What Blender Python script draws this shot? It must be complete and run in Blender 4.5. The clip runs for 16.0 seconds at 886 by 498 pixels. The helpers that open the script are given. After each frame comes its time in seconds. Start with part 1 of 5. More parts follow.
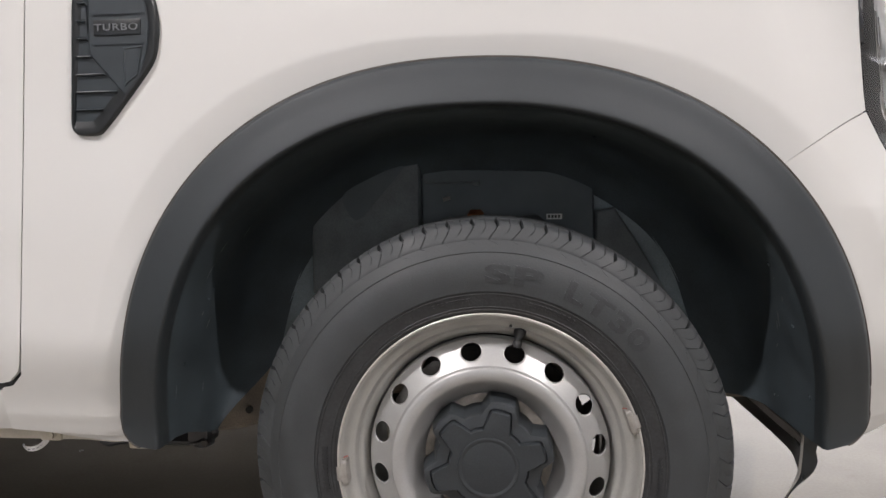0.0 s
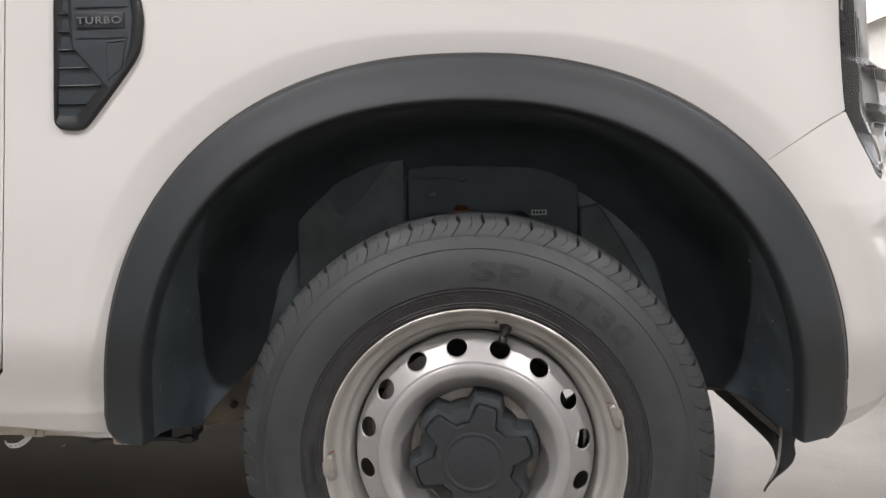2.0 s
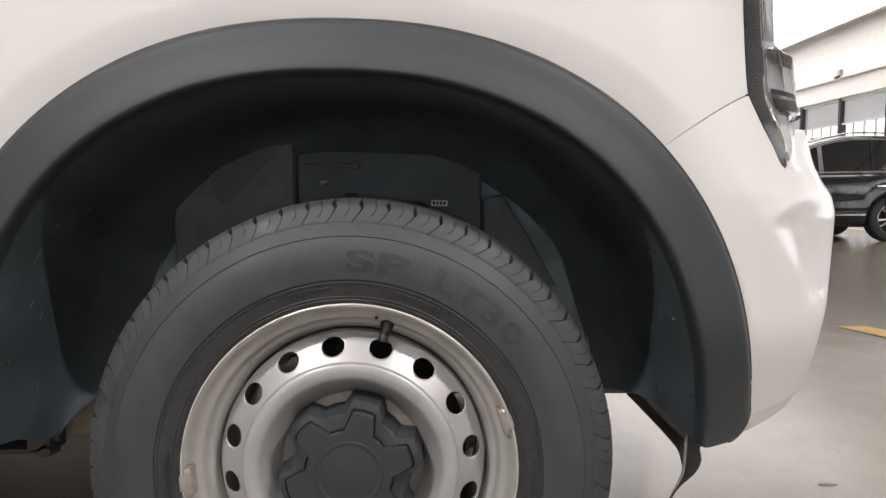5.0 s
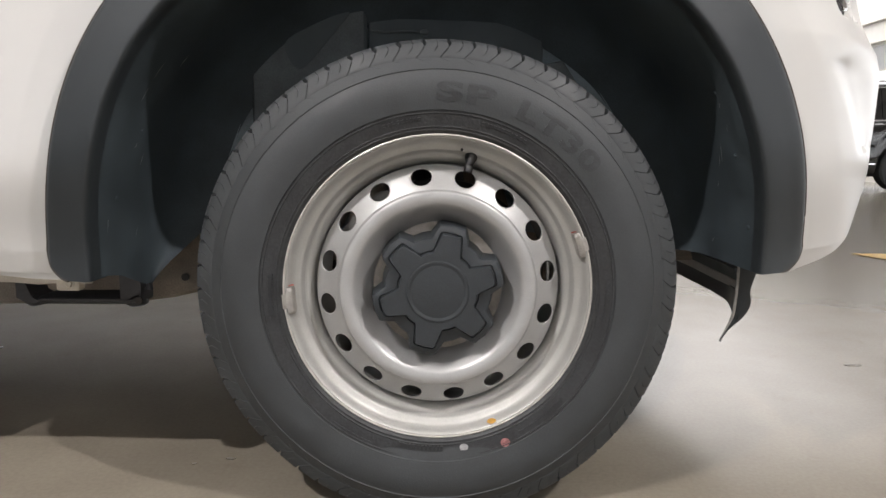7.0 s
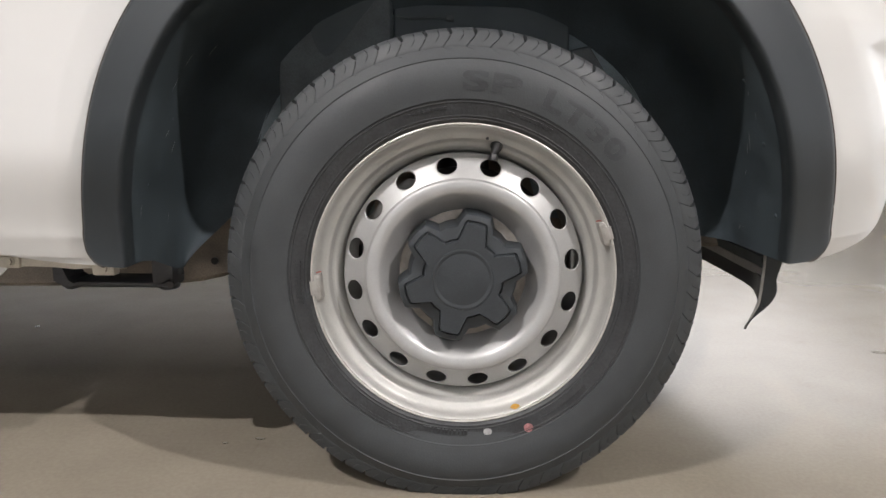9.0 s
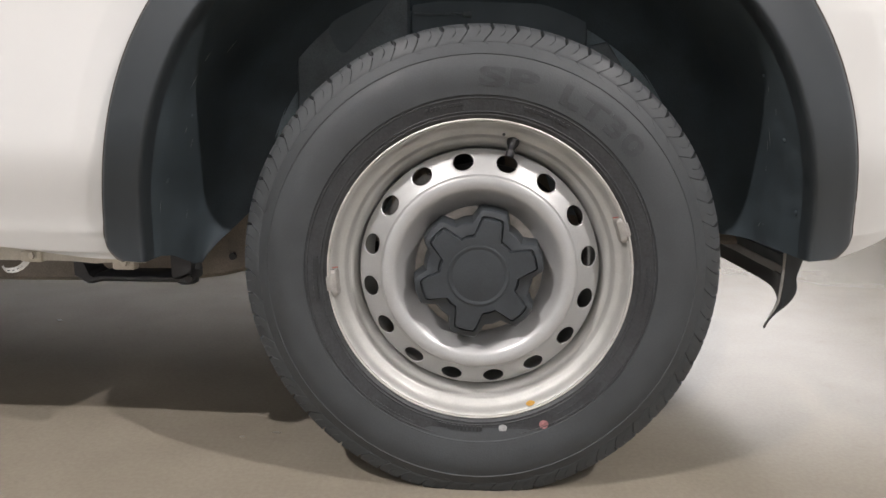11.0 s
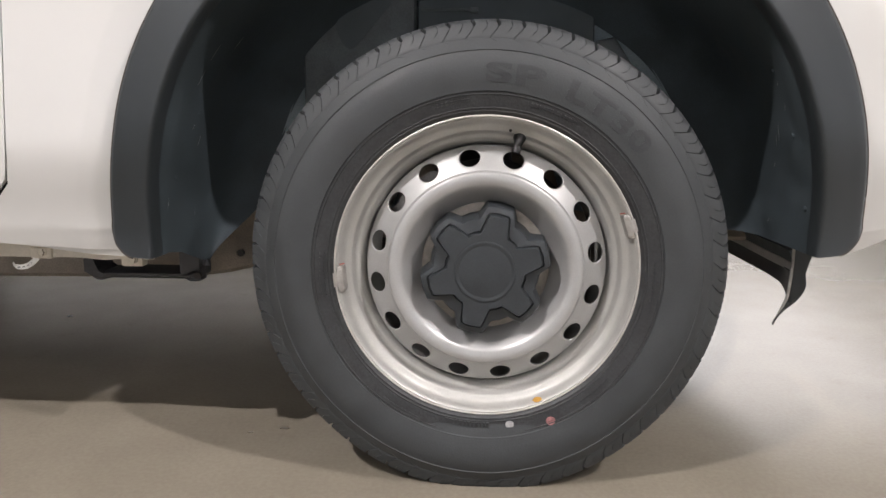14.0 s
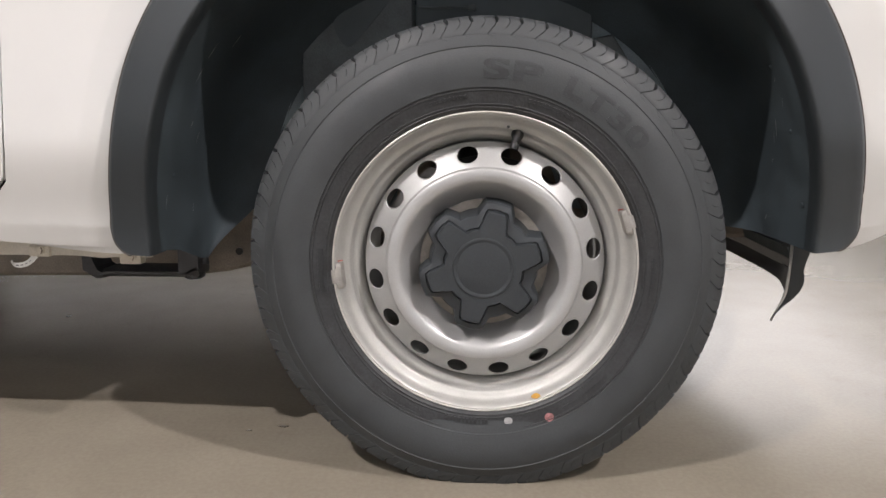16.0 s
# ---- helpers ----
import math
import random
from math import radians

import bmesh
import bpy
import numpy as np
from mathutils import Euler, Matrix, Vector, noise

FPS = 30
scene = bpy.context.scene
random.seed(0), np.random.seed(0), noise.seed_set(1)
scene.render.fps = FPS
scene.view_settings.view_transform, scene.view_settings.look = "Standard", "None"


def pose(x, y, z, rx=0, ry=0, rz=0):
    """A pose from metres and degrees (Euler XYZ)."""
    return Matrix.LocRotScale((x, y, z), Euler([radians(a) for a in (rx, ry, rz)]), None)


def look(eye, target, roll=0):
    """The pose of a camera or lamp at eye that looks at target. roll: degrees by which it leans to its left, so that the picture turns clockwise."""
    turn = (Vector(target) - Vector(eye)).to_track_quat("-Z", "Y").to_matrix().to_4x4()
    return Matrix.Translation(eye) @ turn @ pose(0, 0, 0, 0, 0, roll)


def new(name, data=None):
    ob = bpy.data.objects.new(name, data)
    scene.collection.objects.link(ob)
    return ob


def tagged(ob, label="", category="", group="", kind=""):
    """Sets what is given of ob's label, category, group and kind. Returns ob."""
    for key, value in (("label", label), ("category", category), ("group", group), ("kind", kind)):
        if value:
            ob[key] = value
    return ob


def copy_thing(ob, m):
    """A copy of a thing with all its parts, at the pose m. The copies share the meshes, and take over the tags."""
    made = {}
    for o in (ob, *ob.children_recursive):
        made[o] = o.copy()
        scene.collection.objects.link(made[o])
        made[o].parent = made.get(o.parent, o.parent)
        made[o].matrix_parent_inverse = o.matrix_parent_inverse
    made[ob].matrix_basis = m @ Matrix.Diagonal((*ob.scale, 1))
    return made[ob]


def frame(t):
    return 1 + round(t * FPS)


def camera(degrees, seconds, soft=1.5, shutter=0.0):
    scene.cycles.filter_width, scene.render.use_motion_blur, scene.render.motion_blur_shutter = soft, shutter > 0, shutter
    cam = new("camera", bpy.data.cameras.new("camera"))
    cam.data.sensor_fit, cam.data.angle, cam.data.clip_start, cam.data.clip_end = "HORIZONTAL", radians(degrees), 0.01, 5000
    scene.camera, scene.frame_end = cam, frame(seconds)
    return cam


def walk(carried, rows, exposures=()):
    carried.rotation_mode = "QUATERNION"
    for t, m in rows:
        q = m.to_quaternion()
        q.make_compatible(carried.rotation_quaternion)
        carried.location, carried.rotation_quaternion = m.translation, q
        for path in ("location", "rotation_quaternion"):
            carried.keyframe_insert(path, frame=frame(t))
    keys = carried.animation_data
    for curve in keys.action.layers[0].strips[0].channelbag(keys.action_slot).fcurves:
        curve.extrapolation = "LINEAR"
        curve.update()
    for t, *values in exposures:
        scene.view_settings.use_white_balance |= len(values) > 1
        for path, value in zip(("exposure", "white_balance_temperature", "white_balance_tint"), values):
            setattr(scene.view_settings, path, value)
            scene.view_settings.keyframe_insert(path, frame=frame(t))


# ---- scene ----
cam = camera(65.6, 16.0)
walk(cam, [
    (0.0, pose(0.0202, -0.9596, 0.7245, 85.418, 0.721, 4.802)),
    (0.5, pose(0.0213, -0.9612, 0.7276, 85.082, 0.620, 4.420)),
    (1.0, pose(0.0160, -0.9600, 0.7258, 85.045, 0.555, 3.979)),
    (1.5, pose(0.0131, -0.9627, 0.7300, 84.833, 0.548, 3.593)),
    (2.0, pose(0.0157, -0.9641, 0.7297, 84.815, 0.496, 3.387)),
    (2.5, pose(0.0078, -0.9168, 0.7487, 84.993, 0.462, 2.810)),
    (3.0, pose(-0.0121, -0.8073, 0.7725, 84.980, 0.468, 2.816)),
    (3.5, pose(0.0627, -0.7833, 0.8049, 84.914, 0.528, 4.439)),
    (4.0, pose(0.1450, -0.7961, 0.7745, 85.936, 0.107, 3.322)),
    (4.2, pose(0.1512, -0.8088, 0.7565, 86.244, -0.131, 1.405)),
    (6.3, pose(-0.0045, -0.9510, 0.5737, 83.404, -0.466, -1.500)),
    (6.5, pose(-0.0074, -0.9544, 0.5473, 83.278, -0.479, -1.364)),
    (7.0, pose(-0.0038, -0.9611, 0.5287, 82.158, -0.334, -0.601)),
    (7.5, pose(-0.0099, -0.9628, 0.5308, 81.197, -0.381, -0.123)),
    (8.0, pose(-0.0075, -0.9668, 0.5327, 80.813, -0.404, 0.253)),
    (8.5, pose(-0.0113, -0.9675, 0.5408, 80.471, -0.387, 0.764)),
    (9.0, pose(-0.0063, -0.9699, 0.5433, 80.382, -0.276, 1.366)),
    (11.5, pose(-0.0047, -0.9708, 0.5383, 80.176, -0.246, 2.993)),
    (12.0, pose(-0.0049, -0.9712, 0.5352, 80.199, -0.156, 3.148)),
    (12.5, pose(-0.0038, -0.9701, 0.5397, 80.100, -0.226, 3.317)),
    (13.0, pose(-0.0051, -0.9685, 0.5398, 79.944, -0.150, 3.574)),
    (13.5, pose(-0.0013, -0.9703, 0.5416, 79.859, -0.108, 3.618)),
    (14.0, pose(-0.0017, -0.9702, 0.5414, 79.851, -0.124, 3.512)),
    (14.5, pose(-0.0048, -0.9723, 0.5390, 79.961, -0.171, 3.431)),
    (15.0, pose(-0.0014, -0.9719, 0.5404, 79.807, -0.097, 3.526)),
    (15.5, pose(-0.0012, -0.9712, 0.5378, 79.890, -0.024, 3.450)),
    (16.0, pose(-0.0003, -0.9718, 0.5347, 79.963, 0.003, 3.417)),
], exposures=[(0.0, -0.16, 6340, 11), (2.2, -0.18, 6360, 11), (3.0, -0.25, 6510, 12), (4.2, -0.08, 6470, 12), (6.3, 0.02, 6390, 9), (9.0, 0.15, 6360, 9), (16.0, 0.18, 6400, 11)])

# ---- light ----
world = bpy.data.worlds.new("world")
scene.world = world
world.use_nodes = True
world.node_tree.nodes["Background"].inputs[0].default_value = (0.75, 0.85, 1.0, 1)
world.node_tree.nodes["Background"].inputs[1].default_value = 0.5


def lamp(name, place, target, watts, size, colour=(1.0, 0.935, 0.915), size_y=None, spread=180):
    data = bpy.data.lights.new(name, "AREA")
    data.energy, data.size, data.color = watts, size, colour
    data.shape = "DISK"
    data.spread = radians(spread)
    if size_y:
        data.shape, data.size_y = "RECTANGLE", size_y
    ob = new(name, data)
    ob.matrix_world = look(place, target)
    return ob


CEIL = 4.4
EAST = 9.07      # inner face of the glazed side wall
NORTH = 19.4
# two rows of bright downlights on the near side of the truck, the rest of the ceiling's rows
DOWNLIGHTS = [(-2.37, -2.40, 258), (3.05, -2.15, 259), (-2.4, -5.1, 50), (3.1, -4.9, 50)]
for lx, ly, w in DOWNLIGHTS:
    lamp("downlight", (lx, ly, CEIL - 0.07), (lx * 0.4, ly * 0.4, 0), w, 0.09)
# unseen ceiling panels, added to fill the room with soft light
PANELS = [(-4.5, 4.2), (0.6, 4.6), (5.0, 4.4), (-4.5, 9.0), (0.6, 9.2), (-6.0, -7.4), (-2.0, -7.6), (2.0, -7.6), (6.0, -7.4)]
for lx, ly in PANELS:
    lamp("ceiling_fill_light", (lx, ly, CEIL - 0.09), (lx, ly, 0), (6 if lx < 2 else 8 if ly < 6 else 18) if ly > 0 else 3, 1.2, (1.0, 0.96, 0.95), 0.6)
# fill light from an unseen glazed front, added behind the camera
lamp("front_fill", (0.0, -8.7, 1.55), (0.0, 0, 1.3), 50, 15.0, (0.985, 0.955, 0.955), 2.3)
# a long unseen strip of light behind the truck, added for the floor's reflection
lamp("strip_fill_light", (-4.6, 12.6, 2.93), (-4.6, 12.6, 0), 42, 11.0, (1.0, 0.93, 0.915), 0.3)
lamp("window_daylight", (8.9, 6.8, 1.7), (0.0, 6.8, 2.4), 62, 13.0, (1.0, 0.965, 0.95), 2.2)

# ---- materials ----


def nodes_of(name):
    m = bpy.data.materials.new(name)
    m.use_nodes = True
    nt = m.node_tree
    return m, nt, nt.nodes["Principled BSDF"]


def mat(name, colour, rough=0.5, metal=0.0, coat=0.0, grain=0.0, grain_scale=400.0, blotch=0.0, blotch_scale=6.0,
        bump=0.0, rough_var=0.0, spec=0.5, colour2=None, coat_rough=0.03):
    m, nt, bsdf = nodes_of(name)
    tex = nt.nodes.new("ShaderNodeTexCoord")
    fine = nt.nodes.new("ShaderNodeTexNoise")
    fine.inputs["Scale"].default_value = grain_scale
    fine.inputs["Detail"].default_value = 4
    large = nt.nodes.new("ShaderNodeTexNoise")
    large.inputs["Scale"].default_value = blotch_scale
    large.inputs["Detail"].default_value = 6
    for n in (fine, large):
        nt.links.new(tex.outputs["Object"], n.inputs["Vector"])
    ramp = nt.nodes.new("ShaderNodeValToRGB")
    c2 = colour2 or tuple(c * (1 - blotch) for c in colour)
    ramp.color_ramp.elements[0].position, ramp.color_ramp.elements[1].position = 0.35, 0.65
    ramp.color_ramp.elements[0].color = (*c2, 1)
    ramp.color_ramp.elements[1].color = (*colour, 1)
    nt.links.new(large.outputs["Fac"], ramp.inputs["Fac"])
    mix = nt.nodes.new("ShaderNodeMix")
    mix.data_type, mix.blend_type = "RGBA", "MULTIPLY"
    mix.inputs[0].default_value = grain
    nt.links.new(ramp.outputs["Color"], mix.inputs[6])
    grey = nt.nodes.new("ShaderNodeMapRange")
    grey.inputs[1].default_value, grey.inputs[2].default_value = 0.3, 0.7
    grey.inputs[3].default_value, grey.inputs[4].default_value = 0.3, 1.15
    nt.links.new(fine.outputs["Fac"], grey.inputs[0])
    nt.links.new(grey.outputs[0], mix.inputs[7])
    nt.links.new(mix.outputs[2], bsdf.inputs["Base Color"])
    bsdf.inputs["Roughness"].default_value = rough
    if rough_var:
        rr = nt.nodes.new("ShaderNodeMapRange")
        rr.inputs[1].default_value, rr.inputs[2].default_value = 0.3, 0.7
        rr.inputs[3].default_value, rr.inputs[4].default_value = max(0.02, rough - rough_var), rough + rough_var
        nt.links.new(large.outputs["Fac"], rr.inputs[0])
        nt.links.new(rr.outputs[0], bsdf.inputs["Roughness"])
    bsdf.inputs["Metallic"].default_value = metal
    bsdf.inputs["Specular IOR Level"].default_value = spec
    bsdf.inputs["Coat Weight"].default_value = coat
    bsdf.inputs["Coat Roughness"].default_value = coat_rough
    if bump:
        b = nt.nodes.new("ShaderNodeBump")
        b.inputs["Strength"].default_value = min(1.0, bump)
        b.inputs["Distance"].default_value = 0.0006
        nt.links.new(fine.outputs["Fac"], b.inputs["Height"])
        nt.links.new(b.outputs["Normal"], bsdf.inputs["Normal"])
    return m


def glow(name, colour, strength):
    m, nt, bsdf = nodes_of(name)
    bsdf.inputs["Base Color"].default_value = (*colour, 1)
    bsdf.inputs["Emission Color"].default_value = (*colour, 1)
    bsdf.inputs["Emission Strength"].default_value = strength
    return m


def glass(name, colour=(1, 1, 1), rough=0.0, ior=1.45):
    m, nt, bsdf = nodes_of(name)
    bsdf.inputs["Base Color"].default_value = (*colour, 1)
    bsdf.inputs["Roughness"].default_value = rough
    bsdf.inputs["IOR"].default_value = ior
    bsdf.inputs["Transmission Weight"].default_value = 1.0
    return m


PAINT = mat("white_paint", (0.575, 0.570, 0.552), 0.45, coat=0.45, blotch=0.02, blotch_scale=3, spec=0.3, coat_rough=0.08)
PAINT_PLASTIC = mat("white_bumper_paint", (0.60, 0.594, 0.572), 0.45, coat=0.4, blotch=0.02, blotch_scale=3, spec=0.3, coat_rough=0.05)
REFLECTOR = mat("lamp_reflector", (0.82, 0.82, 0.82), 0.28, metal=1.0, blotch=0.05)
FLARE = mat("black_textured_plastic", (0.0255, 0.0315, 0.0355), 0.55, grain=0.35, grain_scale=1400, bump=0.5, blotch=0.12, blotch_scale=9)
# liner plastic in a lighter colour, lifting the shade deep in the well
WELL = mat("lightened_well_plastic", (0.27, 0.325, 0.355), 0.6, spec=0.5, grain=0.3, grain_scale=400, bump=0.3, blotch=0.4, blotch_scale=10, rough_var=0.12)
LINER = mat("wheel_liner_plastic", (0.055, 0.071, 0.081), 0.68, spec=0.35, grain=0.3, grain_scale=500, bump=0.4, blotch=0.35, blotch_scale=14, rough_var=0.12)
RUBBER = mat("tyre_rubber", (0.040, 0.0442, 0.0465), 0.62, grain=0.2, grain_scale=420, bump=0.3, blotch=0.24, blotch_scale=34, rough_var=0.12)
RUBBER_DARK = mat("tyre_rubber_bead", (0.031, 0.033, 0.035), 0.52, grain=0.6, grain_scale=260, bump=0.8, blotch=0.35, blotch_scale=40)
LETTER = mat("worn_letter_rubber", (0.0325, 0.0362, 0.0385), 0.7, grain=0.4, grain_scale=500, bump=0.3, blotch=0.35, blotch_scale=45)
SILVER = mat("silver_wheel_paint", (0.40, 0.399, 0.392), 0.43, metal=0.45, coat=0.08, grain=0.09, grain_scale=500, bump=0.15, blotch=0.08, blotch_scale=25, coat_rough=0.2)
SILVER_EDGE = mat("silver_lip_paint", (0.455, 0.449, 0.424), 0.54, metal=0.5, coat=0.05, grain=0.10, grain_scale=450, bump=0.15, blotch=0.10, blotch_scale=30, coat_rough=0.15)
LIP = mat("lip_highlight_paint", (0.62, 0.60, 0.56), 0.4, metal=0.3, coat=0.1, grain=0.15, grain_scale=600, blotch=0.2, blotch_scale=40)
CAP = mat("hub_cap_plastic", (0.027, 0.032, 0.036), 0.48, grain=0.4, grain_scale=450, bump=0.5, blotch=0.15, blotch_scale=30)
SLAT_GLINT = mat("slat_highlight_plastic", (0.20, 0.21, 0.21), 0.4, grain=0.25, grain_scale=1800, blotch=0.1)
BLACK = mat("black_plastic", (0.014, 0.014, 0.015), 0.4, grain=0.25, grain_scale=600, bump=0.2, blotch=0.3)
GLOSS_BLACK = mat("gloss_black_plastic", (0.012, 0.014, 0.017), 0.14, coat=0.6, blotch=0.1)
VENT_GREY = mat("vent_insert_plastic", (0.022, 0.030, 0.036), 0.45, grain=0.2, grain_scale=900, bump=0.2, blotch=0.2, blotch_scale=30)
BEAD = mat("worn_rubber_edge", (0.42, 0.40, 0.37), 0.5, grain=0.4, grain_scale=300, blotch=0.4, blotch_scale=40)
BEZEL = mat("satin_black_bezel", (0.008, 0.010, 0.0115), 0.38, coat=0.1, blotch=0.1, grain=0.15, grain_scale=900)
RECESS = mat("recess_shade_plastic", (0.105, 0.122, 0.132), 0.8, spec=0.2, blotch=0.3)
CHROME = mat("chrome", (0.8, 0.8, 0.8), 0.08, metal=1.0, blotch=0.02)
STEEL = mat("dusty_frame_steel", (0.30, 0.255, 0.205), 0.6, grain=0.4, grain_scale=300, bump=0.3, blotch=0.4, blotch_scale=12)
CAST = mat("dark_cast_steel", (0.05, 0.045, 0.042), 0.55, metal=0.3, grain=0.4, grain_scale=350, bump=0.4, blotch=0.4)
CALIPER = mat("cast_iron_grey", (0.26, 0.25, 0.235), 0.55, metal=0.3, grain=0.3, grain_scale=300, bump=0.4, blotch=0.3, blotch_scale=30)
HUB = mat("raw_hub_steel", (0.29, 0.265, 0.235), 0.5, metal=0.5, grain=0.3, grain_scale=500, blotch=0.4, blotch_scale=40)
TRAY = mat("dusty_tray_plastic", (0.74, 0.71, 0.69), 0.6, grain=0.3, blotch=0.25)
TOWER = mat("pressed_panel_black", (0.122, 0.141, 0.150), 0.6, grain=0.3, blotch=0.3, blotch_scale=20)
MOUNT = mat("black_coated_steel", (0.045, 0.045, 0.048), 0.5, grain=0.3, grain_scale=300, bump=0.3, blotch=0.3, blotch_scale=20)
TAG = mat("clear_printed_film", (0.62, 0.62, 0.60), 0.3, coat=0.4, blotch=0.15, blotch_scale=90)
RED_TICK = mat("red_marker_ink", (0.45, 0.12, 0.09), 0.6, grain=0.3, blotch=0.3, blotch_scale=200)
SEAL = mat("brown_edge_seal", (0.055, 0.045, 0.036), 0.6, grain=0.2, blotch=0.2)
BADGE = mat("satin_badge_metal", (0.26, 0.27, 0.28), 0.3, metal=0.8, blotch=0.1)
COPPER = mat("copper_bolt", (0.5, 0.2, 0.1), 0.35, metal=1.0, blotch=0.3, blotch_scale=60)
SEALER = mat("underseal_cream", (0.60, 0.55, 0.46), 0.5, grain=0.15, blotch=0.15, blotch_scale=30)
LEAD = mat("balance_weight_zinc", (0.42, 0.40, 0.37), 0.45, metal=0.5, grain=0.3, grain_scale=900, blotch=0.25, blotch_scale=60)
WHITE_DOT = mat("white_dot_paint", (0.42, 0.42, 0.42), 0.7, grain=0.3, blotch=0.3, blotch_scale=150)
RED_DOT = mat("red_dot_paint", (0.42, 0.19, 0.19), 0.7, grain=0.4, blotch=0.45, blotch_scale=200)
ORANGE_DOT = mat("orange_mark_paint", (0.75, 0.42, 0.08), 0.6, grain=0.3, blotch=0.3, blotch_scale=150)
STICKER = mat("white_sticker", (0.6, 0.6, 0.58), 0.5, grain=0.1, blotch=0.1)
INK = mat("black_ink", (0.02, 0.02, 0.02), 0.5)
LENS = glass("headlamp_lens")
SCUFF = mat("scuffed_plastic", (0.34, 0.36, 0.37), 0.6, grain=0.4, grain_scale=200, blotch=0.4, blotch_scale=60)
STAIN = mat("dried_floor_stain", (0.17, 0.145, 0.11), 0.4, grain=0.4, grain_scale=150, blotch=0.4, blotch_scale=60)
YELLOW = mat("yellow_floor_paint", (0.62, 0.36, 0.03), 0.35, grain=0.25, grain_scale=60, blotch=0.2, blotch_scale=4)
WALL = mat("white_wall_paint", (0.75, 0.74, 0.71), 0.7, grain=0.1, grain_scale=120, blotch=0.05)
CEILING = mat("white_ceiling_paint", (0.82, 0.81, 0.79), 0.8, grain=0.08, grain_scale=80, blotch=0.04)
FRAME = mat("dark_window_frame", (0.03, 0.03, 0.032), 0.4, blotch=0.1)
CAR_BLACK = mat("black_car_paint", (0.006, 0.006, 0.007), 0.12, coat=1.0, blotch=0.1)
DARK_GLASS = mat("tinted_glass", (0.012, 0.013, 0.014), 0.04, spec=0.8)
PALE_GREY = mat("pale_grey_translucent", (0.62, 0.62, 0.63), 0.7, grain=0.15, grain_scale=90, blotch=0.06)
CAP_BLUE = mat("blue_tinted_lamp_cap", (0.07, 0.16, 0.24), 0.2, coat=0.6, blotch=0.1)
PALE_GREY_NODE = PALE_GREY.node_tree.nodes["Principled BSDF"]
PALE_GREY_NODE.inputs["Transmission Weight"].default_value = 0.55
FRONT_GLOW = glow("front_fill_glow", (0.97, 0.97, 1.0), 1.1)
OUTSIDE = glow("bright_outdoors", (0.98, 0.98, 1.0), 1.7)
CEILING_GLOW = glow("ceiling_fill_glow", (1.0, 0.955, 0.935), 2.8)
STRIP_GLOW = glow("strip_diffuser", (1.0, 0.95, 0.9), 1.5)
LAMP_GLOW = glow("lamp_diffuser", (1.0, 0.95, 0.88), 3.0)


def floor_material():
    """Even polish, faint cloudy mottling and a few small stains."""
    m, nt, bsdf = nodes_of("polished_epoxy_floor")
    tex = nt.nodes.new("ShaderNodeTexCoord")

    def noise_node(scale, detail, rough=0.5):
        n = nt.nodes.new("ShaderNodeTexNoise")
        n.inputs["Scale"].default_value, n.inputs["Detail"].default_value, n.inputs["Roughness"].default_value = scale, detail, rough
        nt.links.new(tex.outputs["Object"], n.inputs["Vector"])
        return n

    def tint(source, p0, p1, c0, c1):
        ramp = nt.nodes.new("ShaderNodeValToRGB")
        ramp.color_ramp.interpolation = "EASE"
        ramp.color_ramp.elements[0].position, ramp.color_ramp.elements[1].position = p0, p1
        ramp.color_ramp.elements[0].color, ramp.color_ramp.elements[1].color = (*c0, 1), (*c1, 1)
        nt.links.new(source, ramp.inputs["Fac"])
        return ramp.outputs["Color"]

    def times(a, b):
        mul = nt.nodes.new("ShaderNodeMix")
        mul.data_type, mul.blend_type = "RGBA", "MULTIPLY"
        mul.inputs[0].default_value = 1.0
        nt.links.new(a, mul.inputs[6])
        nt.links.new(b, mul.inputs[7])
        return mul.outputs[2]

    base = tint(noise_node(0.8, 2).outputs["Fac"], 0.1, 0.9, (0.190, 0.168, 0.132), (0.242, 0.214, 0.172))
    cloud = tint(noise_node(5.5, 3).outputs["Fac"], 0.2, 0.8, (0.90, 0.895, 0.89), (1.04, 1.04, 1.04))
    grain = tint(noise_node(130, 3, 0.6).outputs["Fac"], 0.25, 0.75, (0.94, 0.935, 0.93), (1.06, 1.06, 1.06))
    spots = tint(noise_node(7.0, 4, 0.65).outputs["Fac"], 0.24, 0.42, (0.90, 0.885, 0.865), (1, 1, 1))
    nt.links.new(times(times(base, cloud), times(grain, spots)), bsdf.inputs["Base Color"])
    bsdf.inputs["Roughness"].default_value = 0.19
    return m


FLOOR = floor_material()

# ---- mesh helpers ----


def part(name, bm, material, parent=None, label="", smooth=True, sharp=35):
    bmesh.ops.recalc_face_normals(bm, faces=bm.faces)
    me = bpy.data.meshes.new(name)
    for f in bm.faces:
        f.smooth = smooth
    if smooth:
        lim = radians(sharp)
        for e in bm.edges:
            if len(e.link_faces) == 2 and e.calc_face_angle(0) > lim:
                e.smooth = False
    bm.to_mesh(me)
    bm.free()
    me.materials.append(material)
    ob = new(name, me)
    if parent:
        ob.parent = parent
    if label:
        tagged(ob, label)
    return ob


